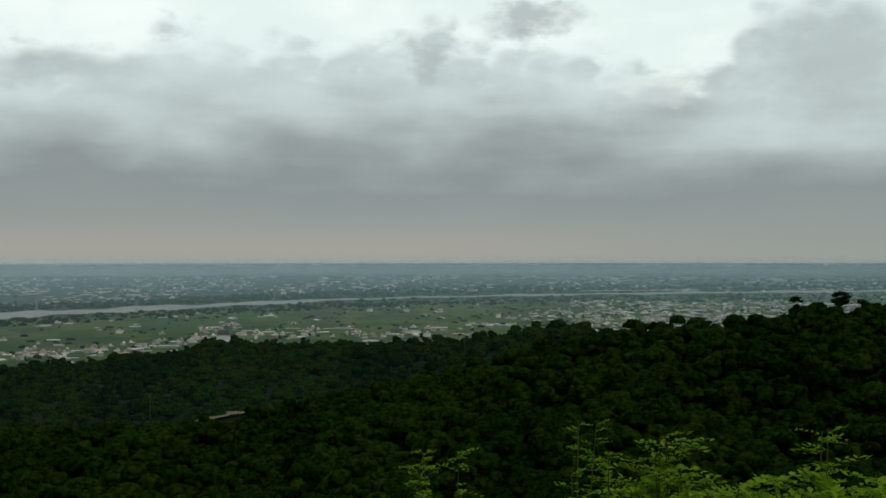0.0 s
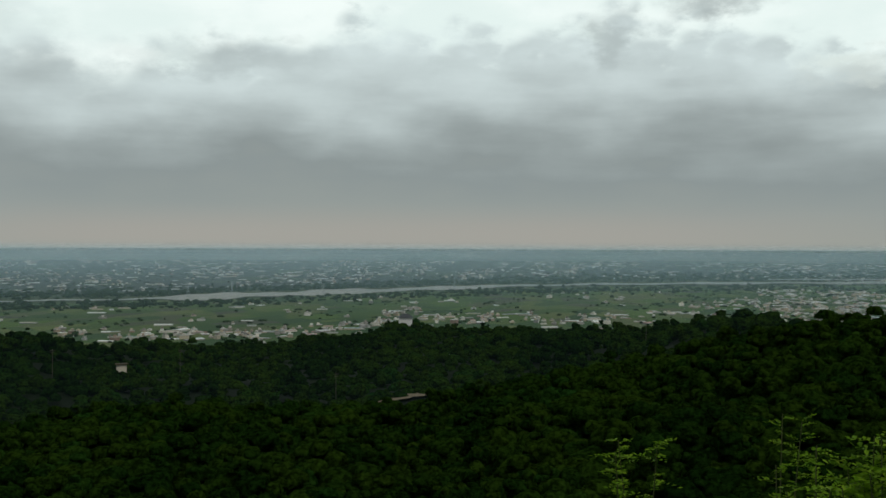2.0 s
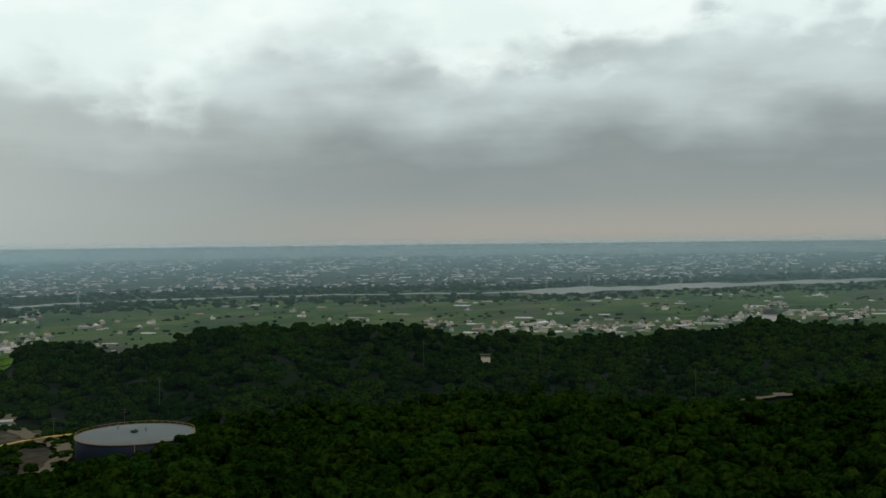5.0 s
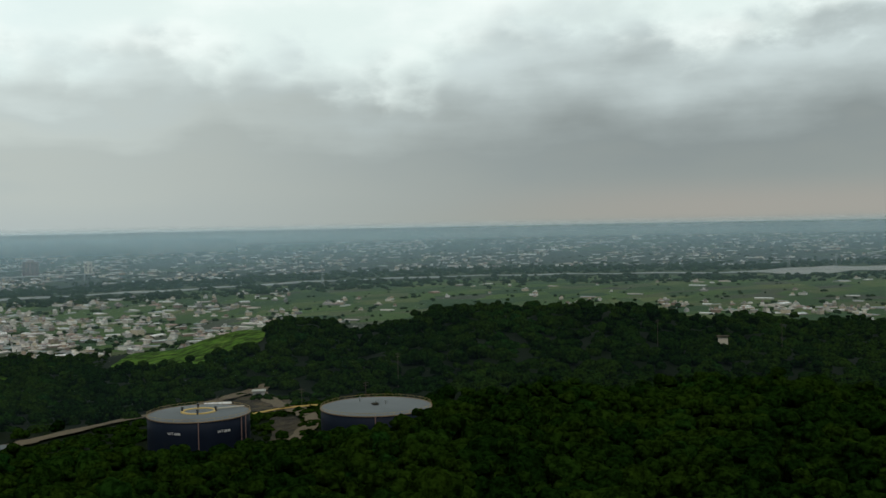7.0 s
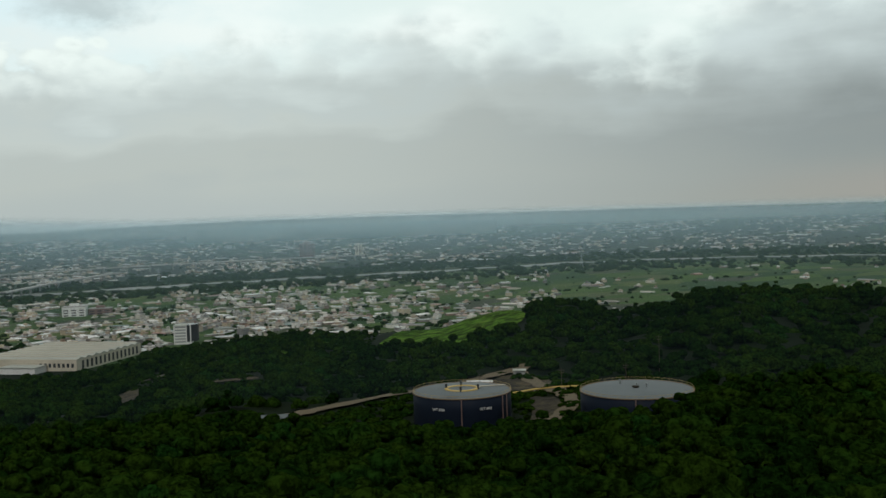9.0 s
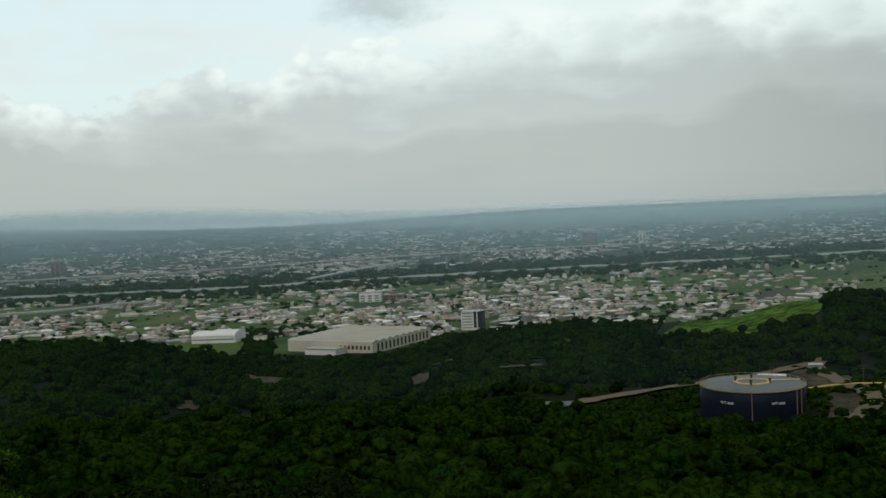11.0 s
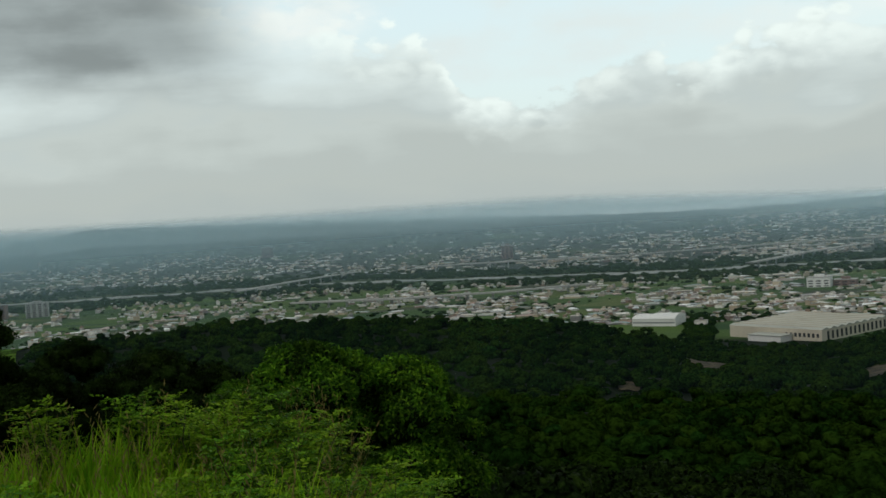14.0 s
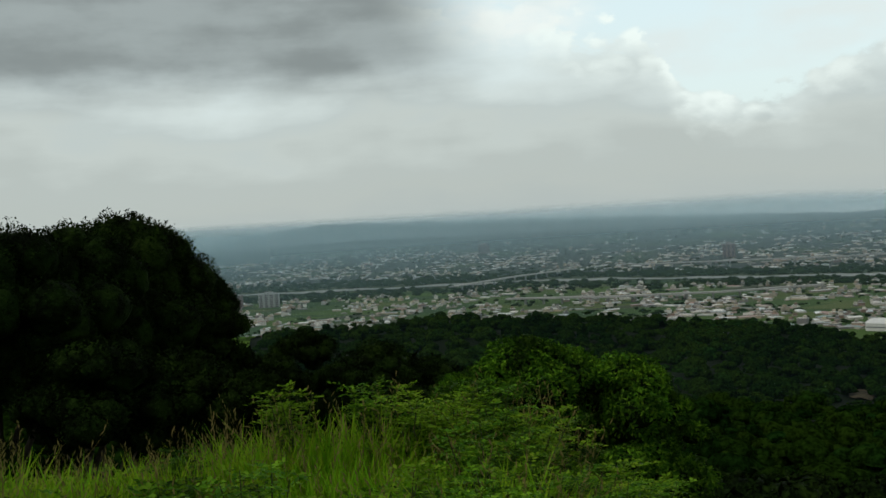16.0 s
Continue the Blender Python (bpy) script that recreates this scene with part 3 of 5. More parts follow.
def open_ground(a, r):
    """Places with no trees: tank yard, roads, bare soil, meadow."""
    a, r = np.asarray(a), np.asarray(r)
    o = (r > 285) & (r < 400) & (a > 41.5) & (a < 60.0)
    o |= (a > 48) & (a < 53.5) & (r >= 380) & (r < 430)
    way_ = r - np.interp(a, [52, 58.3, 63.7, 68], [447, 408, 380, 362])
    o |= (way_ < 7) & (way_ > -34) & (a > 51) & (a < 68)
    for a0, r0, da, dr in BARE:
        o |= ((a - a0) / da) ** 2 + ((r - r0 + 24) / (dr + 26)) ** 2 < 1
    o |= (a > 51.5) & (a < 60.5) & (r > np.interp(a, [51.5, 60.5], [560, 600])) & (r < 760)
    o |= (a > 66) & (a < 69) & (r > 500) & (r < 560)
    o |= (a > 73.2) & (a < 81) & (r > 915)
    o |= (a > 82.6) & (a < 86.2) & (r > 1040)
    o |= (a > 117.5) & (a < 121) & (r > 560)
    o |= (np.abs(r + 18 - np.interp(a, [10, 13, 16], [470, 450, 440])) < 26) & (a > 10) & (a < 13.6)
    return o


def scatter(r0, r1, gap, a0=-34, a1=134):
    out_ = []
    r = r0
    while r < r1:
        g = gap * (1 + 0.12 * rng.standard_normal())
        da = math.degrees(g / r)
        aa = np.arange(a0, a1, da) + rng.uniform(0, da)
        aa = aa + rng.normal(0, da * 0.28, len(aa))
        rr = r + rng.normal(0, gap * 0.28, len(aa))
        out_.append(np.c_[aa, rr])
        r += gap * 0.86
    p = np.concatenate(out_)
    return p[~open_ground(p[:, 0], p[:, 1])]


def cards(centres, normals, size, jitter, rg):
    """Leaf tufts: small bent four-cornered pieces that face roughly outward."""
    k = len(centres)
    nrm = normals + rg.normal(0, jitter, (k, 3))
    nrm /= np.linalg.norm(nrm, axis=1, keepdims=True) + 1e-9
    u = np.cross(nrm, rg.normal(0, 1, (k, 3)))
    u /= np.linalg.norm(u, axis=1, keepdims=True) + 1e-9
    w = np.cross(nrm, u)
    s = (size * rg.uniform(0.6, 1.3, k))[:, None]
    t = s * rg.uniform(0.5, 1.0, (k, 1))
    v = np.stack([centres - u * s, centres - w * t - nrm * s * 0.25, centres + u * s, centres + w * t - nrm * s * 0.2], 1)
    return v.reshape(-1, 3)


ICO = bmesh.new()
bmesh.ops.create_icosphere(ICO, subdivisions=2, radius=1.0)
ICO_V = np.array([v.co[:] for v in ICO.verts])
ICO_F = [tuple(v.index for v in f.verts) for f in ICO.faces]
DOME_V, DOME_F = ICO_V, [f for f in ICO_F if sum(ICO_V[i][2] for i in f) > -1.0]
ICO.free()
ICO = bmesh.new()
bmesh.ops.create_icosphere(ICO, subdivisions=1, radius=1.0)
SMALL_V = np.array([v.co[:] for v in ICO.verts])
SMALL_F = [tuple(v.index for v in f.verts) for f in ICO.faces]
ICO.free()


def crown_points(k, lobes, rg):
    """Points and outward normals over a crown of several uneven lobes (unit radius, upper part)."""
    c = rg.normal(0, 0.46, (lobes, 3)) * (1, 1, 0.45)
    c[:, 2] += 0.22
    rad = rg.uniform(0.30, 0.62, lobes)
    rad[0], c[0] = 0.72, (0, 0, -0.12)
    pick = rg.integers(0, lobes, k)
    d = rg.normal(0, 1, (k, 3))
    d /= np.linalg.norm(d, axis=1, keepdims=True)
    d[:, 2] = np.where(d[:, 2] < -0.25, -d[:, 2], d[:, 2])
    p = c[pick] + d * rad[pick][:, None] * rg.uniform(0.85, 1.12, (k, 1)) * (1, 1, 0.85)
    return p, d, c, rad


def quads_of(k):
    return (np.arange(4 * k).reshape(-1, 4)).tolist()


def fill(name, verts, faces, slots, mats, label, category):
    me = bpy.data.meshes.new(name)
    me.from_pydata(verts.tolist(), [], faces)
    for m in mats:
        me.materials.append(m)
    me.polygons.foreach_set("material_index", slots)
    return tagged(new(name, me), label, category, kind="stuff")


def woods(name, spots, size, lobes, tufts, tuft_size, label):
    """A stretch of forest, tree by tree: lobed leafy masses with tufts standing out of them."""
    V, F, S, T, base = [], [], [], [], 0
    z = ground(spots[:, 0], spots[:, 1])
    x, y = spots[:, 0] * 4.0, spots[:, 1] * 0.05
    stand = 0.5 + 0.22 * wave(x, y, 9.0, 0.4)
    shapes = []
    for _ in range(24):
        p, d, c, rad = crown_points(tufts, lobes, rng)
        lump = [DOME_V * rng.uniform(0.72, 1.14, (len(DOME_V), 1)) * k * (1, 1, 0.9) + q for q, k in zip(c, rad)]
        shapes.append((p, d, np.concatenate(lump)))
    cells = [tuple(i + k * len(DOME_V) for i in f) for k in range(lobes) for f in DOME_F]
    for (a, r), zg, st in zip(spots, z, stand):
        p, d, lump = shapes[rng.integers(24)]
        R = size * rng.choice([0.55, 0.8, 1.0, 1.15, 1.4])
        at = np.array(polar(a, r, zg + TREE_H - R * 1.02 + rng.normal(0, 1.0)))
        th = rng.uniform(0, 6.28)
        tone = float(np.clip(st + rng.normal(0, 0.2), 0, 1))
        cv = cards(turn(p * (R, R, R * 0.85), th, at), turn(d, th), tuft_size, 0.4, rng)
        lv = turn(lump * (R, R, R * 0.85), th, at)
        V += [cv, lv]
        F += (np.arange(len(cv)).reshape(-1, 4) + base).tolist()
        base += len(cv)
        F += (np.array(cells) + base).tolist()
        base += len(lv)
        S += [False] * (len(cv) // 4) + [True] * len(cells)
        T.append(np.full(len(cv) + len(lv), tone))
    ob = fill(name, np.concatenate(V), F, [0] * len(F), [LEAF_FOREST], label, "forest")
    ob.data.polygons.foreach_set("use_smooth", S)
    ob.data.attributes.new("tree_tint", "FLOAT", "POINT").data.foreach_set("value", np.concatenate(T))
    return ob


near_spots = np.concatenate([scatter(62, 300, 7.6), scatter(135, 300, 8.5, -34, 6)])
far_spots = scatter(302, 1000, 10.4)
lim = np.interp(far_spots[:, 0], *SKYLINE_R) + np.minimum(np.interp(far_spots[:, 0], *FOOT) * 0.9, 75)
far_spots = far_spots[far_spots[:, 1] < lim]
near_spots = near_spots[(near_spots[:, 1] > 132) | (near_spots[:, 0] > 78)]
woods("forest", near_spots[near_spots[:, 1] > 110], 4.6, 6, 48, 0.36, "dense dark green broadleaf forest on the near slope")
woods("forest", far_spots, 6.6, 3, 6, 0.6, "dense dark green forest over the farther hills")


# ---- houses of the plain ----
def house_block(h, at, a, w, d, z, kind, rg):
    """A plain building for the distance: walls, roof slab or pitched roof, stair head."""
    if kind == 0:
        h.add(turn(box_v(-w / 2, -d / 2, 0, w / 2, d / 2, z), a, at), BOX_F, 0)
        h.add(turn(box_v(-w / 2 - 0.2, -d / 2 - 0.2, z, w / 2 + 0.2, d / 2 + 0.2, z + 0.5), a, at), BOX_F, 1)
        px, py = rg.uniform(-0.2, 0.2) * w, rg.uniform(-0.2, 0.2) * d
        h.add(turn(box_v(px - 1.6, py - 2, z + 0.5, px + 1.6, py + 2, z + 3.0), a, at), BOX_F, 0)
    else:
        e = z * 0.7
        h.add(turn(box_v(-w / 2, -d / 2, 0, w / 2, d / 2, e), a, at), BOX_F, 0)
        v = [(-w / 2 - .3, -d / 2 - .3, e), (w / 2 + .3, -d / 2 - .3, e), (w / 2 + .3, d / 2 + .3, e), (-w / 2 - .3, d / 2 + .3, e), (-w / 2 - .3, 0, z), (w / 2 + .3, 0, z)]
        h.add(turn(v, a, at), [(0, 1, 5, 4), (2, 3, 4, 5), (0, 4, 3), (1, 2, 5), (0, 3, 2, 1)], 1)


def density(a, e):
    """How closely the plain is built up, by bearing and by angle below level."""
    rv = np.interp(a, *RIVER_EL)
    clump = 0.5 + 0.5 * wave(a * 10, e * 60, 17.0, 0.3)
    d = np.zeros_like(a)
    d = np.where(e > rv + 0.45, 0.5 * np.clip(clump + 0.1, 0, 1), d)
    d = np.where(e > -1.9, 0.55 * np.clip(clump + 0.1, 0.05, 1), d)
    d = np.where((e > rv + 0.4) & (a > 62), 0.75 * np.clip(clump + 0.1, 0.08, 1), d)
    d = np.where((e > np.interp(a, [82, 95, 104.7, 110.8, 119], [-1.5, -1.9, -1.6, -1.35, -1.4])) & (a > 80), 0.05, d)
    fields = (e < rv - 0.3)
    d = np.where(fields, 0.08 * clump ** 2, d)
    band = np.interp(a, *SKYLINE) + 0.25
    d = np.where(fields & (np.abs(e - band) < 0.28) & (a < 30), 0.33, d)
    d = np.where(fields & (a < -7) & (a > -22) & (e < -2.4), 0.6, d)
    town = np.exp(-((a - 68) / 9.5) ** 2 - ((e + 5.6) / 0.95) ** 2)
    d = np.where(fields, np.maximum(d, 0.66 * town), d)
    d = np.where(fields & (a > 60), np.maximum(d, 0.5 * np.clip(clump * 1.3 - 0.05, 0, 1)), d)
    d = np.where(fields & (a > 50) & (a <= 62) & (e < -3.7), np.maximum(d, 0.3 * clump), d)
    return np.clip(d, 0, 1)


def taken(a, r):
    o = (a > 72.6) & (a < 81.5) & (r > 840) & (r < 1120)
    o |= (a > 82.3) & (a < 86.6) & (r < 1130)
    o |= (a > 81) & (a < 83.2) & (r < 1080)
    o |= (a > 75) & (a < 76.7) & (r > 1380) & (r < 1660)
    o |= (a > 69) & (a < 71.3) & (r > 990) & (r < 1180)
    o |= (a > 116.3) & (a < 117.8) & (r > 1750) & (r < 2050)
    return o


COUNT = 60000
aa = rng.uniform(-32, 130, COUNT)
ee = -0.42 - (8.0 - 0.42) * rng.uniform(0, 1, COUNT) ** 1.55
keep = rng.uniform(0, 1, COUNT) < density(aa, ee)
rr = reach(ee)
keep &= rr > np.interp(aa, *SKYLINE_R) + np.interp(aa, *FOOT) * 0.97 + 10
keep &= ~taken(aa, rr)
aa, ee, rr = aa[keep], ee[keep], rr[keep]
order = np.argsort(rr)
aa, rr = aa[order], rr[order]
NEAR_HOUSES = 280
h_town = {}
for k, (a, r) in enumerate(zip(aa[NEAR_HOUSES:], rr[NEAR_HOUSES:])):
    grow = 0.46 + 0.30 * rng.random()
    low = 1.0 if r < 3000 else 0.8
    shed = rng.random() < 0.42
    w, d = (rng.uniform(16, 44), rng.uniform(10, 24)) if shed else (rng.uniform(6, 17), rng.uniform(9, 15))
    z = rng.uniform(4.5, 8) if shed else rng.choice([3.4, 3.4, 6.6, 6.6, 6.6, 9.8, 13]) * (1.5 if rng.random() < 0.04 else 1)
    at = on_ground(a, r, -0.3)
    hh = h_town.setdefault(0 if r < 2300 else 1, Heap())
    house_block(hh, tuple(at), rng.choice([0.35, 0.35 + 1.571, 0.1, 1.2]) + rng.normal(0, 0.1), w * grow * (1.4 if r > 2300 else 1), d * grow, z * grow * low * 0.66, 1 if shed else 0, rng)
for k, hh in h_town.items():
    tagged(part("houses", hh, [WALLS, ROOFS]), ("low concrete houses and metal sheds spread over the plain", "far city of pale low buildings in haze")[k], "houses", kind="stuff")
print("houses", len(aa), "trees", len(near_spots), len(far_spots))

# ---- clumps of trees on the plain and along the river ----
def thicket(name, spots, size, label):
    V, F, base = [], [], 0
    z = ground(spots[:, 0], spots[:, 1])
    for (a, r), zg in zip(spots, z):
        R = size * rng.uniform(0.5, 1.4)
        at = np.array(polar(a, r, zg + R * 0.35))
        core = turn(SMALL_V * (R * rng.uniform(0.8, 2.6), R, R * 0.75) * rng.uniform(0.7, 1.25, (len(SMALL_V), 1)), rng.uniform(0, 3), at)
        V.append(core)
        F += [tuple(i + base for i in f) for f in SMALL_F]
        base += len(core)
    ob = fill(name, np.concatenate(V), F, [0] * len(F), [TREE_BELT if name in ("field_trees", "riverside_trees") else LEAF_FOREST], label, "trees")
    ob.data.attributes.new("tree_tint", "FLOAT", "POINT").data.foreach_set("value", np.repeat(rng.uniform(0.2, 0.9, len(V)), len(SMALL_V)))
    return ob


ta = rng.uniform(-32, 130, 9000)
te = np.interp(ta, *RIVER_EL) + np.where(rng.random(9000) < 0.68, rng.normal(0.28, 0.15, 9000), rng.normal(-0.28, 0.12, 9000))
ok = np.abs(te - np.interp(ta, *RIVER_EL)) > np.interp(ta, *RIVER_W) * 1.4
thicket("riverside_trees", np.c_[ta, reach(te)][ok], 5.0, "dark belts of trees along the river banks")
ta = rng.uniform(-32, 130, 22000)
te = -0.5 - 7.4 * rng.uniform(0, 1, 22000) ** 1.5
ok = (wave(ta * 10, te * 60, 11.0, 1.7) > 0.0) & (reach(te) > np.interp(ta, *SKYLINE_R) + np.interp(ta, *FOOT)) & ((ta > 56) | (te > -3.4) | (rng.random(len(ta)) < 0.5)) & (np.abs(te - np.interp(ta, *RIVER_EL)) > 0.22) & ~taken(ta, reach(te))
thicket("field_trees", np.c_[ta, reach(te)][ok], 2.7, "scattered dark trees and hedges between fields and houses")
ta = np.r_[rng.normal(82.0, 1.3, 500), rng.normal(83, 3.0, 300), rng.uniform(66, 74, 120)]
te = np.r_[rng.normal(-6.75, 0.3, 500), rng.normal(-7.3, 0.2, 300), rng.normal(-7.0, 0.25, 120)]
ok = (~taken(ta, reach(te)) | ((ta > 81.3) & (ta < 82.6))) & (te < -6.2)
thicket("grove", np.c_[ta, reach(te)][ok], 3.4, "dark grove of tall trees beside the factory")


ta = rng.uniform(41.5, 69, 2600)
tr = rng.uniform(285, 440, 2600)
way_ = tr - np.interp(ta, [52, 58.3, 63.7, 68], [447, 408, 380, 362])
ok = open_ground(ta, tr) & ~((way_ > -11) & (way_ < 7) & (ta > 51)) & (np.hypot((ta - 55.4) * 6.1, tr - 352) > 20) & (np.hypot((ta - 45.85) * 6.1, tr - 348) > 22)
ok &= (((ta - 52.6) / 2.2) ** 2 + ((tr - 412) / 16) ** 2 > 1) & (((ta - 50.8) / 0.9) ** 2 + ((tr - 352) / 30) ** 2 > 1) & ((ta < 64) | (ta > 67.5) | (tr < 345))
thicket("low_scrub", np.c_[ta, tr][ok], 1.5, "low green scrub around the tank yard and roads")
ta, tr = rng.uniform(60, 90, 5000), rng.uniform(400, 760, 5000)
ok = open_ground(ta, tr)
for a0, r0, da, dr in BARE:
    ok &= ((ta - a0) / da) ** 2 + ((tr - r0) / dr) ** 2 > 0.9
thicket("low_scrub", np.c_[ta, tr][ok], 1.2, "low green scrub beside bare ground in the valley")


ta, tr = rng.uniform(-34, 125, 9000), np.sqrt(rng.uniform(45 ** 2, 300 ** 2, 9000))
ok = ~open_ground(ta, tr) & ((tr > 125) | (ta > 78))
thicket("undergrowth", np.c_[ta, tr][ok], 2.2, "dark green undergrowth between the forest trees")


# ---- houses that stand nearest on the plain ----
def house_kind(kind, rg):
    """A house with its walls, roof and windows as parts."""
    ob = thing("house", (0, 0, -500), 0)
    if kind < 4:
        w, d, n_ = ((9, 12, 2), (6, 13, 3), (13, 11, 3), (8, 14, 4))[kind]
        z = 3.1 * n_
        part("wall", boxes((-w / 2, -d / 2, -1, w / 2, d / 2, z)), WALLS_ONE, ob)
        roof = boxes((-w / 2 - .15, -d / 2 - .15, z, w / 2 + .15, d / 2 + .15, z + .25), (-w / 2, -d / 2, z + .25, w / 2, -d / 2 + .2, z + 1.1), (-w / 2, d / 2 - .2, z + .25, w / 2, d / 2, z + 1.1), (-w / 2, -d / 2 + .2, z + .25, -w / 2 + .2, d / 2 - .2, z + 1.1), (w / 2 - .2, -d / 2 + .2, z + .25, w / 2, d / 2 - .2, z + 1.1))
        part("roof", roof, ROOF_ONE, ob)
        part("stair_head", boxes((-1.5, -2, z + .25, 1.5, 2, z + 2.9)), WALLS_ONE, ob)
        for side in (-1, 1):
            for q in range(n_):
                x0 = -w / 2 + 1.0
                y = side * (d / 2 + 0.03)
                part("window", boxes((x0, min(y, y - side * .1), q * 3.1 + 1, -x0, max(y, y - side * .1), q * 3.1 + 2.3)), GLASS_DARK, ob)
    else:
        w, d, e, z = ((26, 14, 5.0, 7.0), (36, 18, 5.5, 8.0), (18, 11, 4.2, 6.0))[kind - 4]
        part("wall", boxes((-w / 2, -d / 2, -1, w / 2, d / 2, e)), WALLS_ONE, ob)
        h = Heap()
        v = [(-w / 2 - .4, -d / 2 - .4, e), (w / 2 + .4, -d / 2 - .4, e), (w / 2 + .4, d / 2 + .4, e), (-w / 2 - .4, d / 2 + .4, e), (-w / 2 - .4, 0, z), (w / 2 + .4, 0, z)]
        h.add(v, [(0, 1, 5, 4), (2, 3, 4, 5), (0, 4, 3), (1, 2, 5), (0, 3, 2, 1)])
        part("roof", h, ROOF_ONE, ob)
        part("door", boxes((-2.2, -d / 2 - .06, 0, 2.2, -d / 2 + .1, 3.6)), GLASS_DARK, ob)
        part("ridge_vent", boxes((-w / 3, -.5, z - .25, w / 3, .5, z + .4)), STEEL, ob)
    return ob


WALLS_ONE = paint("near_house_walls", [(0.24, 0.20, 0.17), (0.50, 0.46, 0.40), (0.68, 0.66, 0.60), (0.42, 0.36, 0.30), (0.76, 0.74, 0.70)], 0.4, 0.85, per_object=0.85)
ROOF_ONE = paint("near_house_roofs", [(0.30, 0.29, 0.28), (0.55, 0.54, 0.52), (0.40, 0.24, 0.18), (0.36, 0.40, 0.39), (0.80, 0.80, 0.79), (0.60, 0.56, 0.5)], 0.4, 0.6, per_object=0.9)
KIND_LABEL = ["two-storey flat-roofed concrete house on the plain", "narrow three-storey flat-roofed town house", "three-storey concrete house with roof parapet", "tall narrow four-storey concrete house",
              "long low workshop with pitched metal roof", "large pale warehouse with pitched metal roof", "small farm shed with pitched metal roof"]
kinds = [tagged(house_kind(k, rng), KIND_LABEL[k], "house", "houses at the foot of the hills") for k in range(7)]
used = set()
for k, (a, r) in enumerate(zip(aa[:NEAR_HOUSES], rr[:NEAR_HOUSES])):
    q = int(rng.choice([0, 1, 2, 3, 4, 5, 6], p=[.2, .2, .2, .12, .12, .06, .1]))
    turn_ = float(rng.choice([20, 110, 6, 69]) + rng.normal(0, 5))
    m = pose(*on_ground(a, r), 0, 0, turn_) @ Matrix.Diagonal((0.72, 0.72, 0.72, 1))
    if q not in used:
        used.add(q)
        kinds[q].matrix_world = m
    else:
        copy_thing(kinds[q], m).matrix_world = m


# ---- bare soil, roads and meadow ----
def patch(name, a0, r0, da, dr, mat, up, label, category, seed=1):
    """An uneven sheet that follows the ground."""
    h = Heap()
    rings, spokes = 7, 28
    v = []
    for i_ in range(rings + 1):
        for k in range(spokes):
            th = 2 * math.pi * k / spokes
            wob = 1 + 0.18 * math.sin(3 * th + seed) + 0.12 * math.sin(5 * th + 2 * seed)
            a, r = a0 + da * math.cos(th) * wob * i_ / rings, r0 + dr * math.sin(th) * wob * i_ / rings
            v.append(tuple(on_ground(a, r, up)))
    h.add(v, [(i_ * spokes + k, i_ * spokes + (k + 1) % spokes, (i_ + 1) * spokes + (k + 1) % spokes, (i_ + 1) * spokes + k) for i_ in range(rings) for k in range(spokes)])
    return tagged(part(name, h, mat, None, "", True), label, category, kind="structure")


for k, (a0, r0, da, dr) in enumerate(BARE[:4]):
    patch("ground_bare", a0, r0, da * 0.85, dr * 0.9, SOIL, 0.9, "patch of bare pale soil between trees", "bare ground", k)
patch("ground_yard", 52.6, 412, 2.6, 20, SOIL, 0.7, "bare brown earth yard around the tanks", "yard", 3)
patch("ground_yard", 50.8, 352, 1.0, 30, SOIL, 0.7, "bare brown earth between the two tanks", "yard", 5)
patch("ground_meadow", 55.6, 640, 3.9, 95, MEADOW, 0.8, "bright green grassy hillside", "meadow", 2)
patch("ground_meadow", 63.5, 700, 2.2, 40, MEADOW, 0.8, "bright green grassy clearing in the woods", "meadow", 4)
patch("ground_meadow", 119.3, 640, 1.8, 70, MEADOW, 0.8, "bright green grassy slope", "meadow", 6)
ribbon("road_dirt", [(68.5, 360), (65.3, 372), (63.7, 381), (58.3, 408), (55, 430), (52.4, 447), (51.2, 462)], 7.5, TRACK, 0.9, "pale dirt road leading to the tank yard", "dirt road")
ribbon("road_dirt", [(52.4, 447), (51.2, 412), (50.0, 385), (49.1, 362), (50.5, 338), (52, 320)], 6.0, TRACK, 1.0, "pale dirt track between the tanks", "dirt road")
ribbon("road_valley", [(14, 452), (12.5, 460), (11.1, 470), (10, 480)], 9.0, TRACK, 1.5, "short stretch of pale road in the wooded valley", "road")
ribbon("road_valley", [(70.5, 520), (69, 522), (66.5, 520)], 7.0, SOIL, 1.2, "brown terrace strip among trees", "road")


# ---- the water tanks ----
def ring_faces(h, r0, r1, z0, z1, n_=48, slot=0):
    """A hoop with a flat top."""
    v = []
    for k in range(n_):
        c, s = math.cos(2 * math.pi * k / n_), math.sin(2 * math.pi * k / n_)
        v += [(r0 * c, r0 * s, z0), (r1 * c, r1 * s, z0), (r1 * c, r1 * s, z1), (r0 * c, r0 * s, z1)]
    f = []
    for k in range(n_):
        a, b = 4 * k, 4 * ((k + 1) % n_)
        for q in range(4):
            f.append((a + q, b + q, b + (q + 1) % 4, a + (q + 1) % 4))
    h.add(v, f, slot)


def lathe(rings_, n_=64):
    h = Heap()
    v = [(r * math.cos(2 * math.pi * k / n_), r * math.sin(2 * math.pi * k / n_), z) for r, z in rings_ for k in range(n_)]
    f = [(i_ * n_ + k, i_ * n_ + (k + 1) % n_, (i_ + 1) * n_ + (k + 1) % n_, (i_ + 1) * n_ + k) for i_ in range(len(rings_) - 1) for k in range(n_)]
    f.append(tuple((len(rings_) - 1) * n_ + k for k in range(n_)))
    h.add(v, f)
    return h


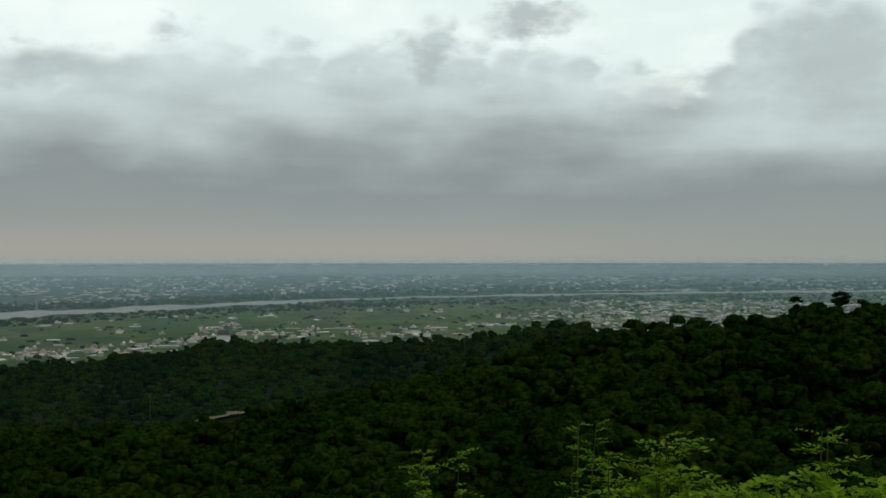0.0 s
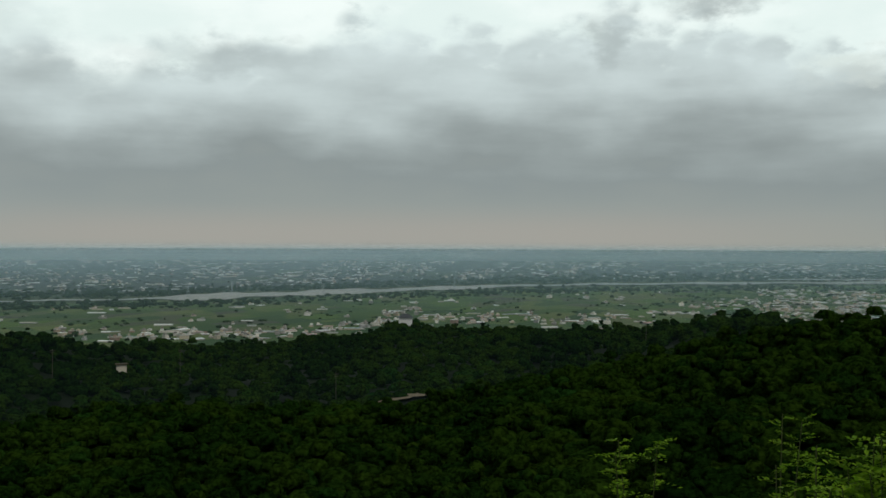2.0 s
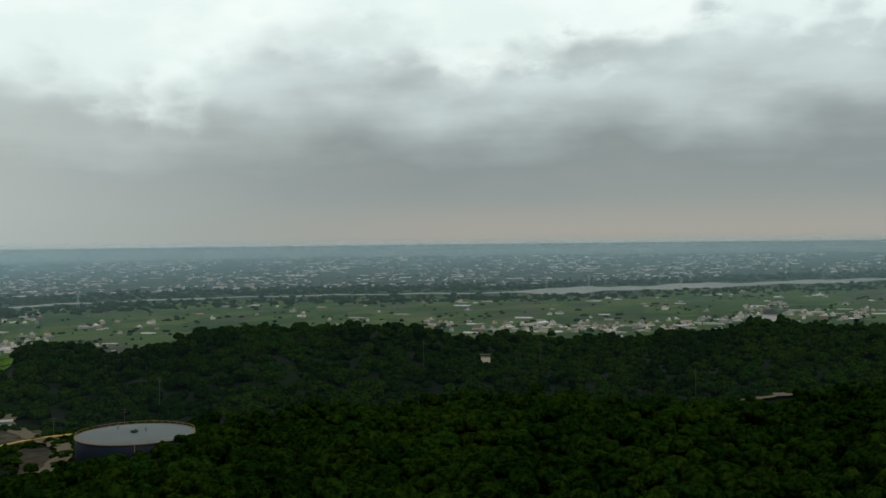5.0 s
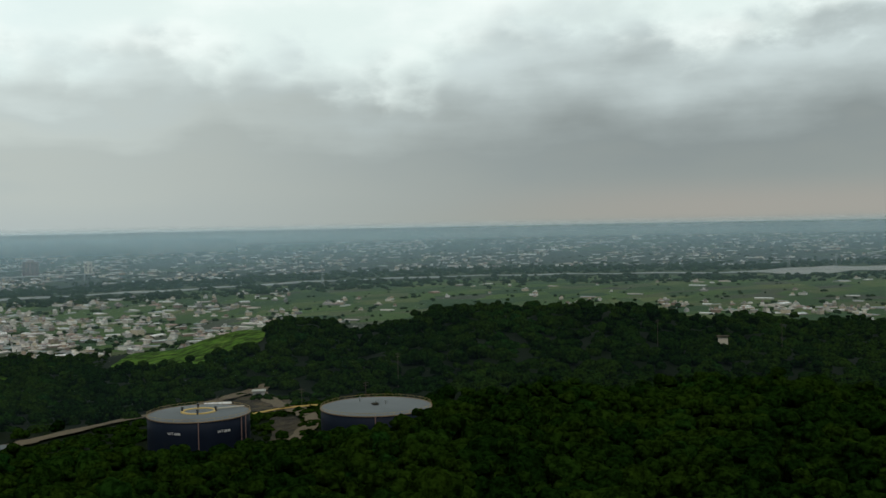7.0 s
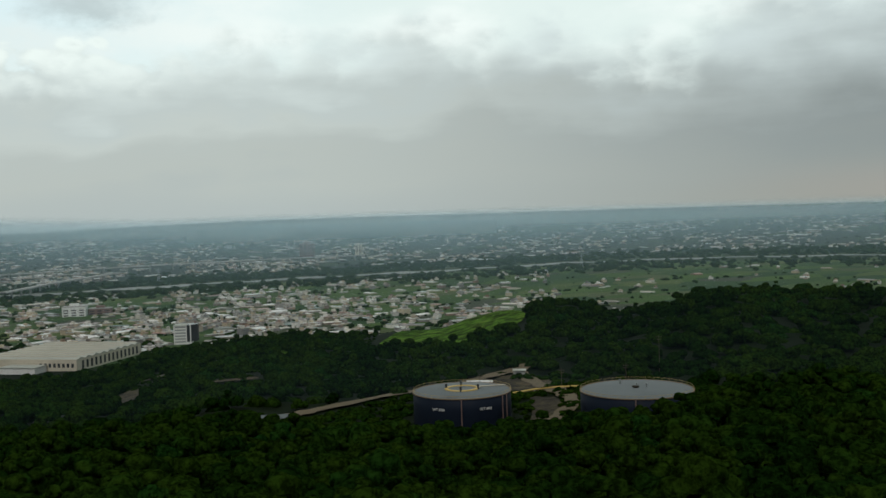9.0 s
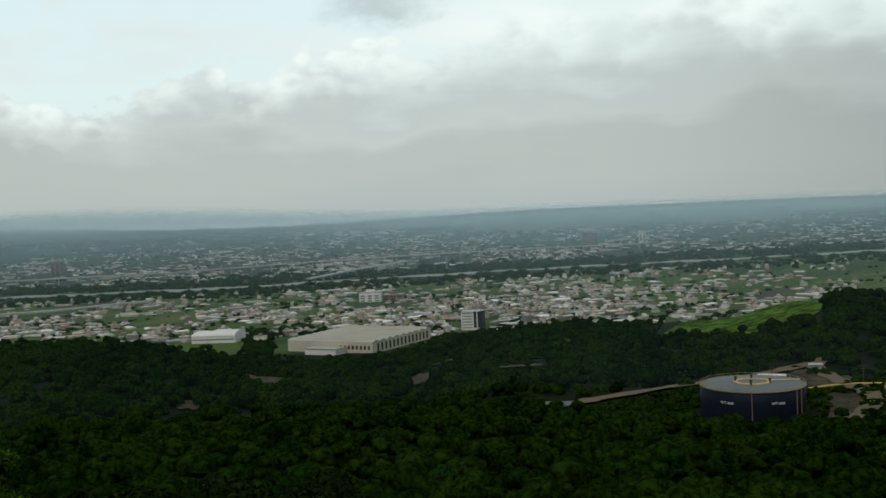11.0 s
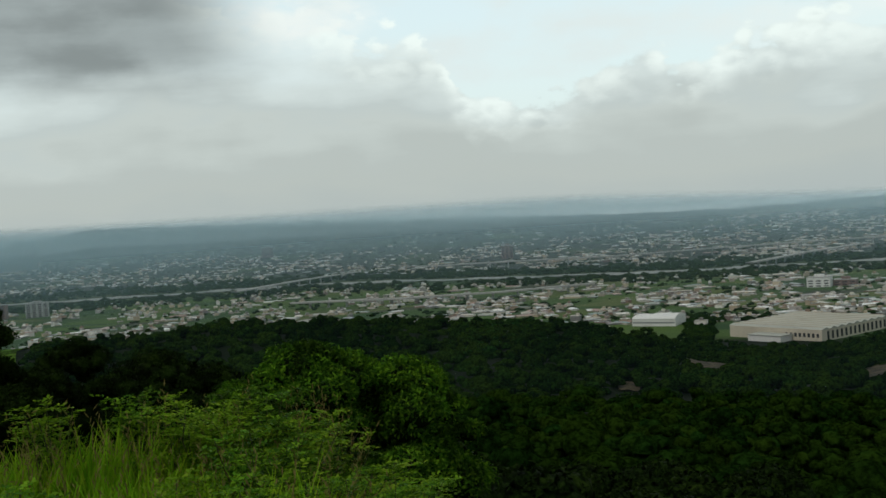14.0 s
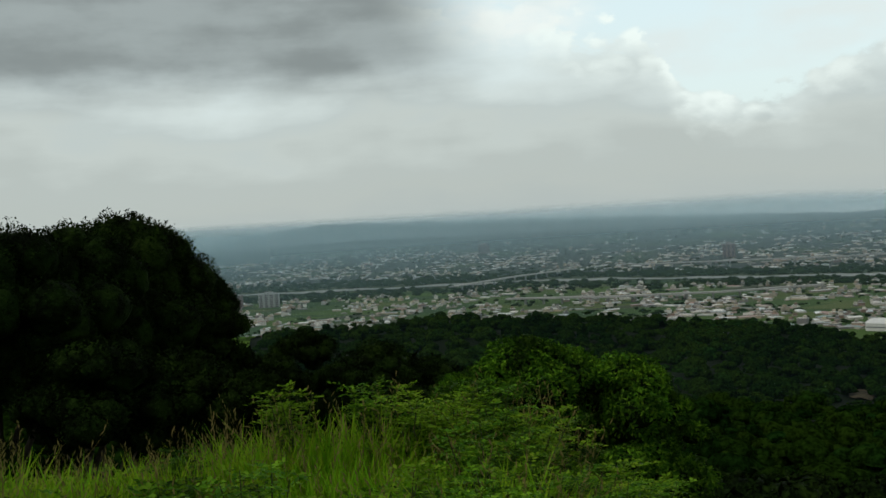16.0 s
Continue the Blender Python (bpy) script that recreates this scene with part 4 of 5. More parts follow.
def letters(name, body, size, mat, parent, at, toward):
    """Painted letters that stand a little proud of a curved wall."""
    cu = bpy.data.curves.new(name, "FONT")
    cu.body, cu.size, cu.extrude, cu.align_x, cu.align_y = body, size, 0.03, "CENTER", "CENTER"
    tmp = bpy.data.objects.new(name, cu)
    scene.collection.objects.link(tmp)
    me_ = bpy.data.meshes.new_from_object(tmp.evaluated_get(bpy.context.evaluated_depsgraph_get()))
    bpy.data.objects.remove(tmp)
    me_.materials.clear()
    me_.materials.append(mat)
    ob = new(name, me_)
    ob.parent = parent
    ob.matrix_basis = Matrix.Translation(at) @ Euler((radians(90), 0, toward)).to_matrix().to_4x4()
    return ob


def water_tank(a, r, dia, z_top, label, marks, centre_ring):
    rad, base = dia / 2, 57.0
    ob = thing("water_tank", polar(a, r, base), 0, label, "tank", "water tanks in the forest clearing")
    ht = z_top - base
    shell = lathe([(rad, 0), (rad, ht * 0.33), (rad + 0.02, ht * 0.34), (rad + 0.02, ht * 0.66), (rad, ht * 0.67), (rad, ht)])
    part("shell", shell, TANK_WALL, ob, "dark blue painted steel shell", True)
    part("roof", lathe([(rad - 0.05, ht - 0.02), (rad * 0.97, ht + 0.12), (rad * 0.5, ht + 0.55), (rad * 0.06, ht + 0.8)]), TANK_ROOF, ob, "shallow grey steel roof", True)
    hoop = Heap()
    ring_faces(hoop, rad - 0.1, rad + 0.22, ht - 0.1, ht + 0.16, 64)
    part("rim", hoop, paint("rim_rust", [(0.20, 0.15, 0.10), (0.30, 0.22, 0.13)], 0.5, 0.8), ob, "rusty yellowish rim")
    eye = math.atan2(-polar(a, 1).y, -polar(a, 1).x)
    for k in range(40):
        th = 2 * math.pi * k / 40
        p = Vector((math.cos(th) * rad, math.sin(th) * rad, ht))
        part("rail_post", boxes((p.x - .04, p.y - .04, p.z, p.x + .04, p.y + .04, p.z + 1.0)), YELLOW_OLD, ob)
    rail = Heap()
    ring_faces(rail, rad - 0.04, rad + 0.04, ht + 0.96, ht + 1.04, 64)
    part("guard_rail", rail, YELLOW_OLD, ob, "thin yellowish guard rail")
    if centre_ring:
        hoop = Heap()
        ring_faces(hoop, 4.9, 5.9, ht + 0.6, ht + 0.95, 40)
        part("roof_ring", hoop, YELLOW, ob, "yellow raised ring on the roof")
        for dx, dy in ((-4.8, 3.0), (4.6, 3.4), (-3.6, -4.0), (4.4, -3.6)):
            part("vent_post", lathe_at(0.35, 1.7, (dx, dy, ht + 0.6)), GLASS_DARK, ob, "black vent post")
        d = Vector((math.cos(eye + 1.9), math.sin(eye + 1.9), 0))
        pipe = Heap()
        tube(pipe, [d * 5.6 + Vector((0, 0, ht + 0.9)), d * (rad - 0.8) + Vector((0, 0, ht + 0.7))], [0.22, 0.22])
        part("roof_pipe", pipe, CREAM, ob, "pale pipe across the roof")
    else:
        for dx, dy in ((0, 0), (2.5, 2.0), (-9, 1)):
            part("vent_post", lathe_at(0.3, 1.5, (dx, dy, ht + 0.6)), STEEL, ob)
        part("hatch", lathe_at(1.0, 0.7, (0.5, -1.0, ht + 0.6)), SOIL, ob, "small brownish hatch")
    for off in (-0.02, 1.05, 0.9):
        th = eye + off
        d = Vector((math.cos(th), math.sin(th), 0))
        pipe = Heap()
        tube(pipe, [d * (rad + 0.35) + Vector((0, 0, 0)), d * (rad + 0.35) + Vector((0, 0, ht + 0.2))], [0.17, 0.17])
        part("down_pipe", pipe, BROWN, ob, "dull brownish pipe down the shell")
    for off in marks:
        th = eye + off
        d = Vector((math.cos(th), math.sin(th), 0))
        side = Vector((-math.sin(th), math.cos(th), 0))
        letters("tank_mark", "WT-", 1.3, WHITE, ob, d * (rad + 0.14) - side * 0.8 + Vector((0, 0, ht * 0.68)), th + math.pi / 2)
        for k in range(4):
            p = d * (rad + 0.1) + side * (0.62 + 0.52 * k) + Vector((0, 0, ht * 0.68))
            h = Heap()
            h.add(turn(box_v(-.05, -.12, -.36, .08, .12, .36), th, p), BOX_F)
            part("tank_mark_bar", h, WHITE, ob)
    return ob


def lathe_at(r, h_, at):
    h = lathe([(r, 0), (r, h_ * 0.7), (r * 1.4, h_ * 0.72), (r * 1.2, h_)], 8)
    h.v = [v + np.array(at) for v in h.v]
    return h


YELLOW_OLD = paint("faded_yellow", [(0.30, 0.22, 0.09), (0.42, 0.32, 0.14)], 0.8, 0.7)
water_tank(55.4, 352, 33.2, 68.1, "round dark blue steel water tank with yellow roof ring", (-0.5, 0.46), True)
water_tank(45.85, 348, 37.0, 68.4, "round dark blue steel water tank with plain grey roof", (), False)

# pipe shed, manifold and pipe behind the tanks
sp = on_ground(54.4, 411)
shed = thing("pipe_shed", sp, 54.3 + 2, "low open shed with white roof over yellow pipes", "shed")
part("roof", boxes((-5.2, -1.8, 3.0, 5.2, 1.8, 3.35)), WHITE, shed, "white sheet roof")
for x in (-4.8, -1.6, 1.6, 4.8):
    for y in (-1.5, 1.5):
        part("post", boxes((x - .09, y - .09, -1, x + .09, y + .09, 3.0)), YELLOW, shed)
mani = thing("pipe_manifold", on_ground(54.2, 407.5), 56, "yellow and red pipe manifold below a shed roof", "pipes")
for k in range(6):
    x = -4.5 + k * 1.7
    h = Heap()
    tube(h, [(x, -1.2, 0), (x, -1.0, 1.2), (x + .2, 0.6, 1.9), (x + .2, 1.2, 0.2)], [0.2, 0.2, 0.2, 0.2])
    part("pipe", h, RED if k in (3, 5) else YELLOW, mani)
part("header_pipe", boxes((-5.5, -1.4, .3, 9.5, -1.1, .75)), YELLOW, mani)
h = Heap()
pts = [on_ground(a, r, 1.3) for a, r in ((52.6, 392), (51.4, 396), (50.2, 394), (49.0, 390), (48.4, 384))]
tube(h, pts, [0.32] * 5)
big_pipe = tagged(part("pipeline", h, YELLOW), "long yellow pipeline on low supports beside the yard", "pipeline")
for k, p in enumerate(pts):
    part("support", boxes((p.x - .25, p.y - .25, p.z - 2.2, p.x + .25, p.y + .25, p.z - .3)), CONCRETE, big_pipe)
gate = thing("gatehouse", on_ground(52.2, 436), 50, "small grey pump house beside the dirt road", "hut")
part("wall", boxes((-2.4, -2, -1, 2.4, 2, 2.8)), CONCRETE, gate)
part("roof", boxes((-2.8, -2.4, 2.8, 2.8, 2.4, 3.1)), SHED, gate)
part("window", boxes((-1.2, -2.05, 1.0, 1.0, -1.9, 2.1)), GLASS_DARK, gate)
low_shed = thing("long_shed", on_ground(65.6, 366), 62, "long low dark shed with grey metal roof by the road", "shed")
part("wall", boxes((-6, -2.4, -1.5, 6, 2.4, 2.2)), BROWN, low_shed)
h = Heap()
h.add([(-6.6, -3, 2.2), (6.6, -3, 2.2), (6.6, 3, 2.2), (-6.6, 3, 2.2), (-6.6, 0, 3.4), (6.6, 0, 3.4)], [(0, 1, 5, 4), (2, 3, 4, 5), (0, 4, 3), (1, 2, 5), (0, 3, 2, 1)])
part("roof", h, TANK_ROOF, low_shed)
hut = thing("forest_hut", on_ground(27.0, 555, 4.5), 30, "small hut with pale pinkish roof among trees", "hut")
part("wall", boxes((-2.4, -2, -3, 2.4, 2, 3.0)), CREAM, hut)
part("roof", boxes((-3, -2.6, 3.0, 3, 2.6, 3.5)), SOIL, hut)
villa = thing("hilltop_house", on_ground(11.9, 800, 4.0), 15, "small dark-roofed house on a wooded knoll", "house")
part("wall", boxes((-5, -3.5, -3, 5, 3.5, 3.2)), WHITE, villa)
h = Heap()
h.add([(-6, -4.5, 3.2), (6, -4.5, 3.2), (6, 4.5, 3.2), (-6, 4.5, 3.2), (-2, 0, 6), (2, 0, 6)], [(0, 1, 5, 4), (2, 3, 4, 5), (0, 4, 3), (1, 2, 5), (0, 3, 2, 1)])
part("roof", h, GLASS_DARK, villa)


# ---- larger buildings at the foot of the hills ----
def hall(a0, r0, a1, r1, depth, ht):
    """Ground frame of a building from its front corners: origin, turn, length."""
    p, q = polar(a0, r0), polar(a1, r1)
    d = q - p
    return p, math.degrees(math.atan2(d.y, d.x)), d.length


p, tz, L = hall(80.4, 1000, 75.8, 945, 0, 0)
fac = thing("factory", p, tz, "large pale factory with long striped metal roof", "factory")
D = 108
part("wall", boxes((0, 0, -0.5, L, D, 10.5)), CREAM, fac)
for k in range(9):
    y0 = k * D / 9
    h = Heap()
    h.add([(-.6, y0, 10.5), (L + .6, y0, 10.5), (L + .6, y0 + D / 9, 10.5), (-.6, y0 + D / 9, 10.5), (-.6, y0 + D / 18, 12.2), (L + .6, y0 + D / 18, 12.2)], [(0, 1, 5, 4), (2, 3, 4, 5), (0, 4, 3), (1, 2, 5), (0, 3, 2, 1)])
    part("roof_bay", h, SHED, fac)
    part("skylight", boxes((2, y0 + D / 18 - .5, 12.0, L - 2, y0 + D / 18 + .5, 12.6)), CREAM, fac)
for k in range(14):
    y0 = 8 + k * 7
    part("window", boxes((L - .05, y0, 1.5, L + .08, y0 + 3.2, 8.5)), GLASS_DARK, fac)
for k in range(8):
    x0 = L - 36 + k * 4.4
    part("window", boxes((x0, -.08, 3.5, x0 + 2.4, .05, 7)), GLASS_DARK, fac)
annex = thing("factory_annex", p + Vector((math.cos(radians(tz)), math.sin(radians(tz)), 0)) * (L * 0.45), tz, "low white annex in front of the factory", "annex")
part("wall", boxes((-10, -18, -.5, 24, -1, 5.5)), WHITE, annex)
part("roof", boxes((-10.5, -18.5, 5.5, 24.5, -.6, 6.1)), SHED, annex)
p, tz, L = hall(85.5, 1112, 83.2, 1096, 0, 0)
white_hall = thing("white_hall", p, tz, "long white hall with stepped vaulted roof", "hall")
part("wall", boxes((0, 0, -.5, L, 34, 7.5)), WHITE, white_hall)
for k in range(2):
    h = Heap()
    x0, x1 = k * L * 0.42, (L * 0.42 if k == 0 else L)
    v = []
    for x in (x0, x1):
        for i_ in range(9):
            th = math.pi * i_ / 8
            v.append((x, 17 - 17.4 * math.cos(th), 7.5 + (3.2 + 1.2 * k) * math.sin(th)))
    h.add(v, [(i_, i_ + 1, i_ + 10, i_ + 9) for i_ in range(8)] + [tuple(range(9)), tuple(range(17, 8, -1))])
    part("roof_vault", h, WHITE, white_hall)
part("window_band", boxes((1, -.08, 3, L - 1, .06, 4.4)), STEEL, white_hall)
p, tz, L = hall(70.85, 1093, 69.6, 1090, 0, 0)
office = thing("office_block", p, tz, "white six-storey block with dark curved glass front", "office")
part("wall", boxes((0, 0, -.5, L * 0.72, 20, 19)), WHITE, office)
v, nq = [], 10
for z in (2.5, 19.6):
    for i_ in range(nq + 1):
        th = 0.5 * math.pi * i_ / nq
        v.append((L * 0.55 + L * 0.45 * math.sin(th), -0.6 + 14 * (1 - math.cos(th)), z))
h = Heap()
h.add(v + [(L * 0.55, 14, 2.5), (L * 0.55, 14, 19.6)], [(i_, i_ + 1, i_ + nq + 2, i_ + nq + 1) for i_ in range(nq)] + [tuple(range(nq + 1, 2 * nq + 2)) + (2 * nq + 3,)])
part("curved_glass", h, GLASS_DARK, office, "dark curved glass front")
for k in range(6):
    part("window_band", boxes((1.2, -.07, 2 + k * 3, L * 0.5, .05, 3.3 + k * 3)), STEEL, office)
part("roof", boxes((-.3, -.3, 19, L * 0.72 + .3, 20.3, 19.5)), SHED, office)
for (a0, r0, a1, r1, dep, ht, mat_, lab) in ((76.4, 1490, 75.25, 1484, 18, 13.5, WHITE, "white block-shaped building with flat roof"), (75.1, 1500, 74.0, 1495, 18, 8.5, BROWN, "brown flat-roofed building beside a white block"),
                                            (117.55, 1925, 116.45, 1922, 16, 25, CONCRETE, "tall grey concrete apartment block with flat roof"), (119.4, 1960, 118.5, 1950, 16, 25, BROWN, "tall brownish apartment block"),
                                            (92.35, 2860, 91.7, 2860, 26, 36, BROWN, "dark brown high-rise with rounded top"), (105.4, 3720, 104.8, 3720, 20, 34, BROWN, "far brown high-rise tower"),
                                            (64.0, 3050, 63.2, 3050, 25, 40, BROWN, "far brown high-rise block in haze"), (61.0, 3100, 60.6, 3100, 20, 30, CREAM, "far cream high-rise in haze")):
    p, tz, L = hall(a0, r0, a1, r1, 0, 0)
    p.z = ground_at(a0, r0) - 0.5
    ob = thing("apartment_block", p, tz, lab, "building", "larger buildings on the plain")
    part("wall", boxes((0, 0, 0, L, dep, ht)), mat_, ob)
    part("roof", boxes((-.3, -.3, ht, L + .3, dep + .3, ht + .8)), CONCRETE, ob)
    part("roof_house", boxes((L * .3, dep * .3, ht + .8, L * .7, dep * .7, ht + 4)), mat_, ob)
    for k in range(int(ht / 3.4)):
        for q in range(max(2, int(L / 9))):
            wq = L / max(2, int(L / 9))
            part("window", boxes((q * wq + wq * .2, -.1, 1.4 + k * 3.4, q * wq + wq * .8, .06, 3.0 + k * 3.4)), GLASS_DARK, ob)


# ---- viaducts and the river bridge ----
def viaduct(line, ht, width, label, gap):
    ob = thing("viaduct", (0, 0, 0), 0, label, "bridge")
    pts = []
    for (a0, e0), (a1, e1) in zip(line, line[1:]):
        for k in range(12):
            f = k / 12
            a = a0 + (a1 - a0) * f
            r = float(reach(e0 + (e1 - e0) * f))
            pts.append(polar(a, r, ground_at(a, r) + ht))
    h, v = Heap(), []
    for k, q in enumerate(pts):
        d = pts[min(k + 1, len(pts) - 1)] - pts[max(k - 1, 0)]
        s = Vector((-d.y, d.x, 0)).normalized() * width / 2
        v += [tuple(q - s), tuple(q + s), tuple(q + s + Vector((0, 0, 2.4))), tuple(q - s + Vector((0, 0, 2.4)))]
    f = []
    for k in range(len(pts) - 1):
        for q in range(4):
            f.append((4 * k + q, 4 * k + 4 + q, 4 * k + 4 + (q + 1) % 4, 4 * k + (q + 1) % 4))
    h.add(v, f)
    part("deck", h, CONCRETE, ob)
    run = 0.0
    for q0, q1 in zip(pts, pts[1:]):
        run += (q1 - q0).length
        if run > gap:
            run = 0.0
            part("pier", boxes((q1.x - 1.6, q1.y - 1.6, q1.z - ht - 1, q1.x + 1.6, q1.y + 1.6, q1.z)), CONCRETE, ob)
    return ob


viaduct([(97, -3.08), (91, -3.12), (86.4, -3.17), (80, -3.0), (73.1, -2.85), (66, -2.75), (60, -2.7)], 13, 14, "long grey road viaduct on piers along the far bank", 38)
viaduct([(79.2, -3.95), (76.5, -3.5), (73.1, -3.08)], 11, 14, "grey road bridge on piers across the river", 34)
viaduct([(107, -3.75), (103.5, -3.35), (100.0, -3.05)], 11, 14, "grey bridge across the upper river", 34)
viaduct([(104, -4.55), (98, -4.75), (92.5, -4.75), (87, -4.55)], 8, 12, "low concrete elevated road through the houses", 30)
viaduct([(-7.5, -2.0), (-11.5, -1.93), (-14, -1.9)], 8, 12, "faint far bridge over the river", 60)


# ---- pylons and poles ----
def pylon(a, r, ht):
    ob = thing("pylon", on_ground(a, r, -1), a, "tall grey lattice power pylon on the plain", "pylon", "power pylons")
    b = ht * 0.1
    for sx in (-1, 1):
        for sy in (-1, 1):
            h = Heap()
            tube(h, [(sx * b, sy * b, 0), (sx * b * .35, sy * b * .35, ht * .62), (sx * .4, sy * .4, ht)], [.5, .4, .3], 4)
            part("leg", h, STEEL, ob)
    for k in range(6):
        z0, z1 = ht * k / 7, ht * (k + 1) / 7
        w0, w1 = b * (1 - .9 * k / 7), b * (1 - .9 * (k + 1) / 7)
        h = Heap()
        tube(h, [(-w0, -w0, z0), (w1, -w1, z1)], [.25, .25], 4)
        tube(h, [(w0, -w0, z0), (-w1, -w1, z1)], [.25, .25], 4)
        part("brace", h, STEEL, ob)
    for k, z in enumerate((.68, .8, .92)):
        part("arm", boxes((-ht * .16, -.4, ht * z, ht * .16, .4, ht * z + .8)), STEEL, ob)


for a, e, ht in ((23.6, -2.95, 38), (21.3, -2.85, 36), (16.4, -2.95, 34), (9.2, -2.6, 38), (48.6, -3.4, 34), (87.0, -3.5, 32), (71.5, -3.5, 32)):
    pylon(a, float(reach(e)), ht)


def utility_pole(a, r, ht):
    ob = thing("utility_pole", on_ground(a, r, 0), a + 20, "thin grey utility pole rising above the forest", "pole", "poles in the forest")
    h = Heap()
    tube(h, [(0, 0, -1), (0, 0, ht)], [.13, .08], 6)
    part("post", h, BARK, ob)
    part("cross_arm", boxes((-1.2, -.08, ht - .9, 1.2, .08, ht - .75)), BARK, ob)
    part("cross_arm", boxes((-.9, -.08, ht - 1.9, .9, .08, ht - 1.75)), BARK, ob)


for a, r, ht in ((15.7, 470, 15), (24.0, 560, 15), (30.4, 520, 13), (44.6, 430, 15), (46.4, 392, 9), (54.4, 398, 8), (57.0, 384, 8), (-1.2, 560, 15), (49.9, 395, 8)):
    utility_pole(a, r, ht)

# ---- trees and plants close to the viewer ----
def limb_paths(rg, height, spread, count, base_r):
    """A leaning trunk with limbs that fork outward; returns the wood and the limb ends."""
    h, tips = Heap(), []
    lean = Vector((rg.normal(0, .08), rg.normal(0, .08), 1))
    fork = height * 0.32
    tube(h, [(0, 0, -0.6), lean * fork * 0.5, lean * fork], [base_r, base_r * .85, base_r * .7], 8)
    for k in range(count):
        th = 2 * math.pi * (k + rg.uniform(-.3, .3)) / count
        out_ = Vector((math.cos(th), math.sin(th), 0)) * spread * rg.uniform(.45, .95)
        p0 = lean * fork * rg.uniform(.75, 1.0)
        p1 = p0 + out_ * 0.45 + Vector((0, 0, (height - fork) * .38))
        p2 = p0 + out_ + Vector((0, 0, (height - fork) * rg.uniform(.6, .9)))
        tube(h, [p0, (p0 + p1) / 2 + Vector((0, 0, .1)), p1, p2], [base_r * .5, base_r * .4, base_r * .28, base_r * .08], 6)
        tips += [p1, p2, (p1 + p2) / 2]
    tips.append(lean * height * .9)
    return h, tips


def leaf_cloud(centres, radii_, count, size, rg, droop=0.2, squash=0.8, under=0.75):
    """Single leaves in clusters: pointed, folded along the middle."""
    centres = np.asarray(centres, float)
    wgt = np.asarray(radii_) ** 2
    pick = rg.choice(len(centres), count, p=wgt / wgt.sum())
    d = rg.normal(0, 1, (count, 3))
    d /= np.linalg.norm(d, axis=1, keepdims=True)
    d[:, 2] = np.where((d[:, 2] < -0.1) & (rg.random(count) < under), -d[:, 2], d[:, 2])
    rad = np.asarray(radii_)[pick][:, None] * rg.uniform(.66, 1.06, (count, 1)) ** .6
    lump = 1 + .13 * np.sin(d[:, :1] * 7 + pick[:, None]) * np.sin(d[:, 1:2] * 6 + 2 * pick[:, None])
    p = centres[pick] + d * rad * lump * (1, 1, squash)
    axis = d * .6 + rg.normal(0, .6, (count, 3))
    axis[:, 2] -= droop
    axis /= np.linalg.norm(axis, axis=1, keepdims=True)
    nrm = d + np.array([0, 0, .9]) + rg.normal(0, .35, (count, 3))
    s = np.cross(axis, nrm)
    s /= np.linalg.norm(s, axis=1, keepdims=True) + 1e-9
    up_ = np.cross(s, axis)
    L = (size * rg.uniform(.6, 1.35, count))[:, None]
    W = L * .24
    v = np.stack([p - axis * L * .5, p + s * W + up_ * W * .35, p + axis * L * .5 - up_ * L * .12, p - s * W + up_ * W * .35], 1).reshape(-1, 3)
    base = np.arange(count)[:, None] * 4
    f = np.concatenate([base + np.array([[0, 1, 2]]), base + np.array([[0, 2, 3]])])
    me_ = bpy.data.meshes.new("crown")
    me_.from_pydata(v.tolist(), [], f.tolist())
    return me_


def broadleaf(name, a, r, height, spread, lobes, leaves, size, mat, label, seed, category="tree", squash=.8, trunk=.22, top_el=None, group="", inner=True, lobe=1.0, core=.8, under=.85):
    """A tree with trunk, limbs and a crown of single leaves gathered in uneven lobes."""
    rg = np.random.default_rng(seed)
    at = on_ground(a, r)
    if top_el is not None:
        height = H + r * math.tan(radians(top_el)) - at.z
    ob = thing(name, at, 0, label, category, group)
    wood, tips = limb_paths(rg, height * .8, spread * .75, 7, trunk)
    part("trunk", wood, BARK, ob, "", True)
    c, q = [], []
    mid_z, half = height * .58, height * .36
    for k in range(lobes):
        d = rg.normal(0, 1, 3)
        d /= np.linalg.norm(d)
        d[2] = abs(d[2]) if rg.random() < .7 else d[2]
        f = rg.uniform(.3, .72) / lobe ** .5
        c.append((d[0] * f * spread, d[1] * f * spread, mid_z + d[2] * half * f))
        q.append(spread * rg.uniform(.34, .52) * lobe)
    for k in range(14 if mat == LEAF_DARK else 3):
        th, f, w = rg.uniform(0, 6.283), rg.uniform(.2, .85), spread * rg.uniform(.28, .4) * lobe ** .5
        c.append((math.cos(th) * f * spread * .9, math.sin(th) * f * spread * .9, height - w * squash - spread * .75 * f * f))
        q.append(w)
    c.append((0, 0, height - spread * .42 * squash * lobe ** .5))
    q.append(spread * .42 * lobe ** .5)
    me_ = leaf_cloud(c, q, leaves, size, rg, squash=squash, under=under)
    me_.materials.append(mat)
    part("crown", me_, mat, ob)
    # solid lobes inside the crown; in light trees their dark colour stands for shade
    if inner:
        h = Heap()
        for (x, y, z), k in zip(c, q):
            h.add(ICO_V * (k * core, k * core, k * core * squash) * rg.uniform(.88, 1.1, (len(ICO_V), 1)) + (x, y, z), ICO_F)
        part("crown_core", h, SHADE_CORE if mat != LEAF_DARK else LEAF_DARK, ob, "", True)
    return ob


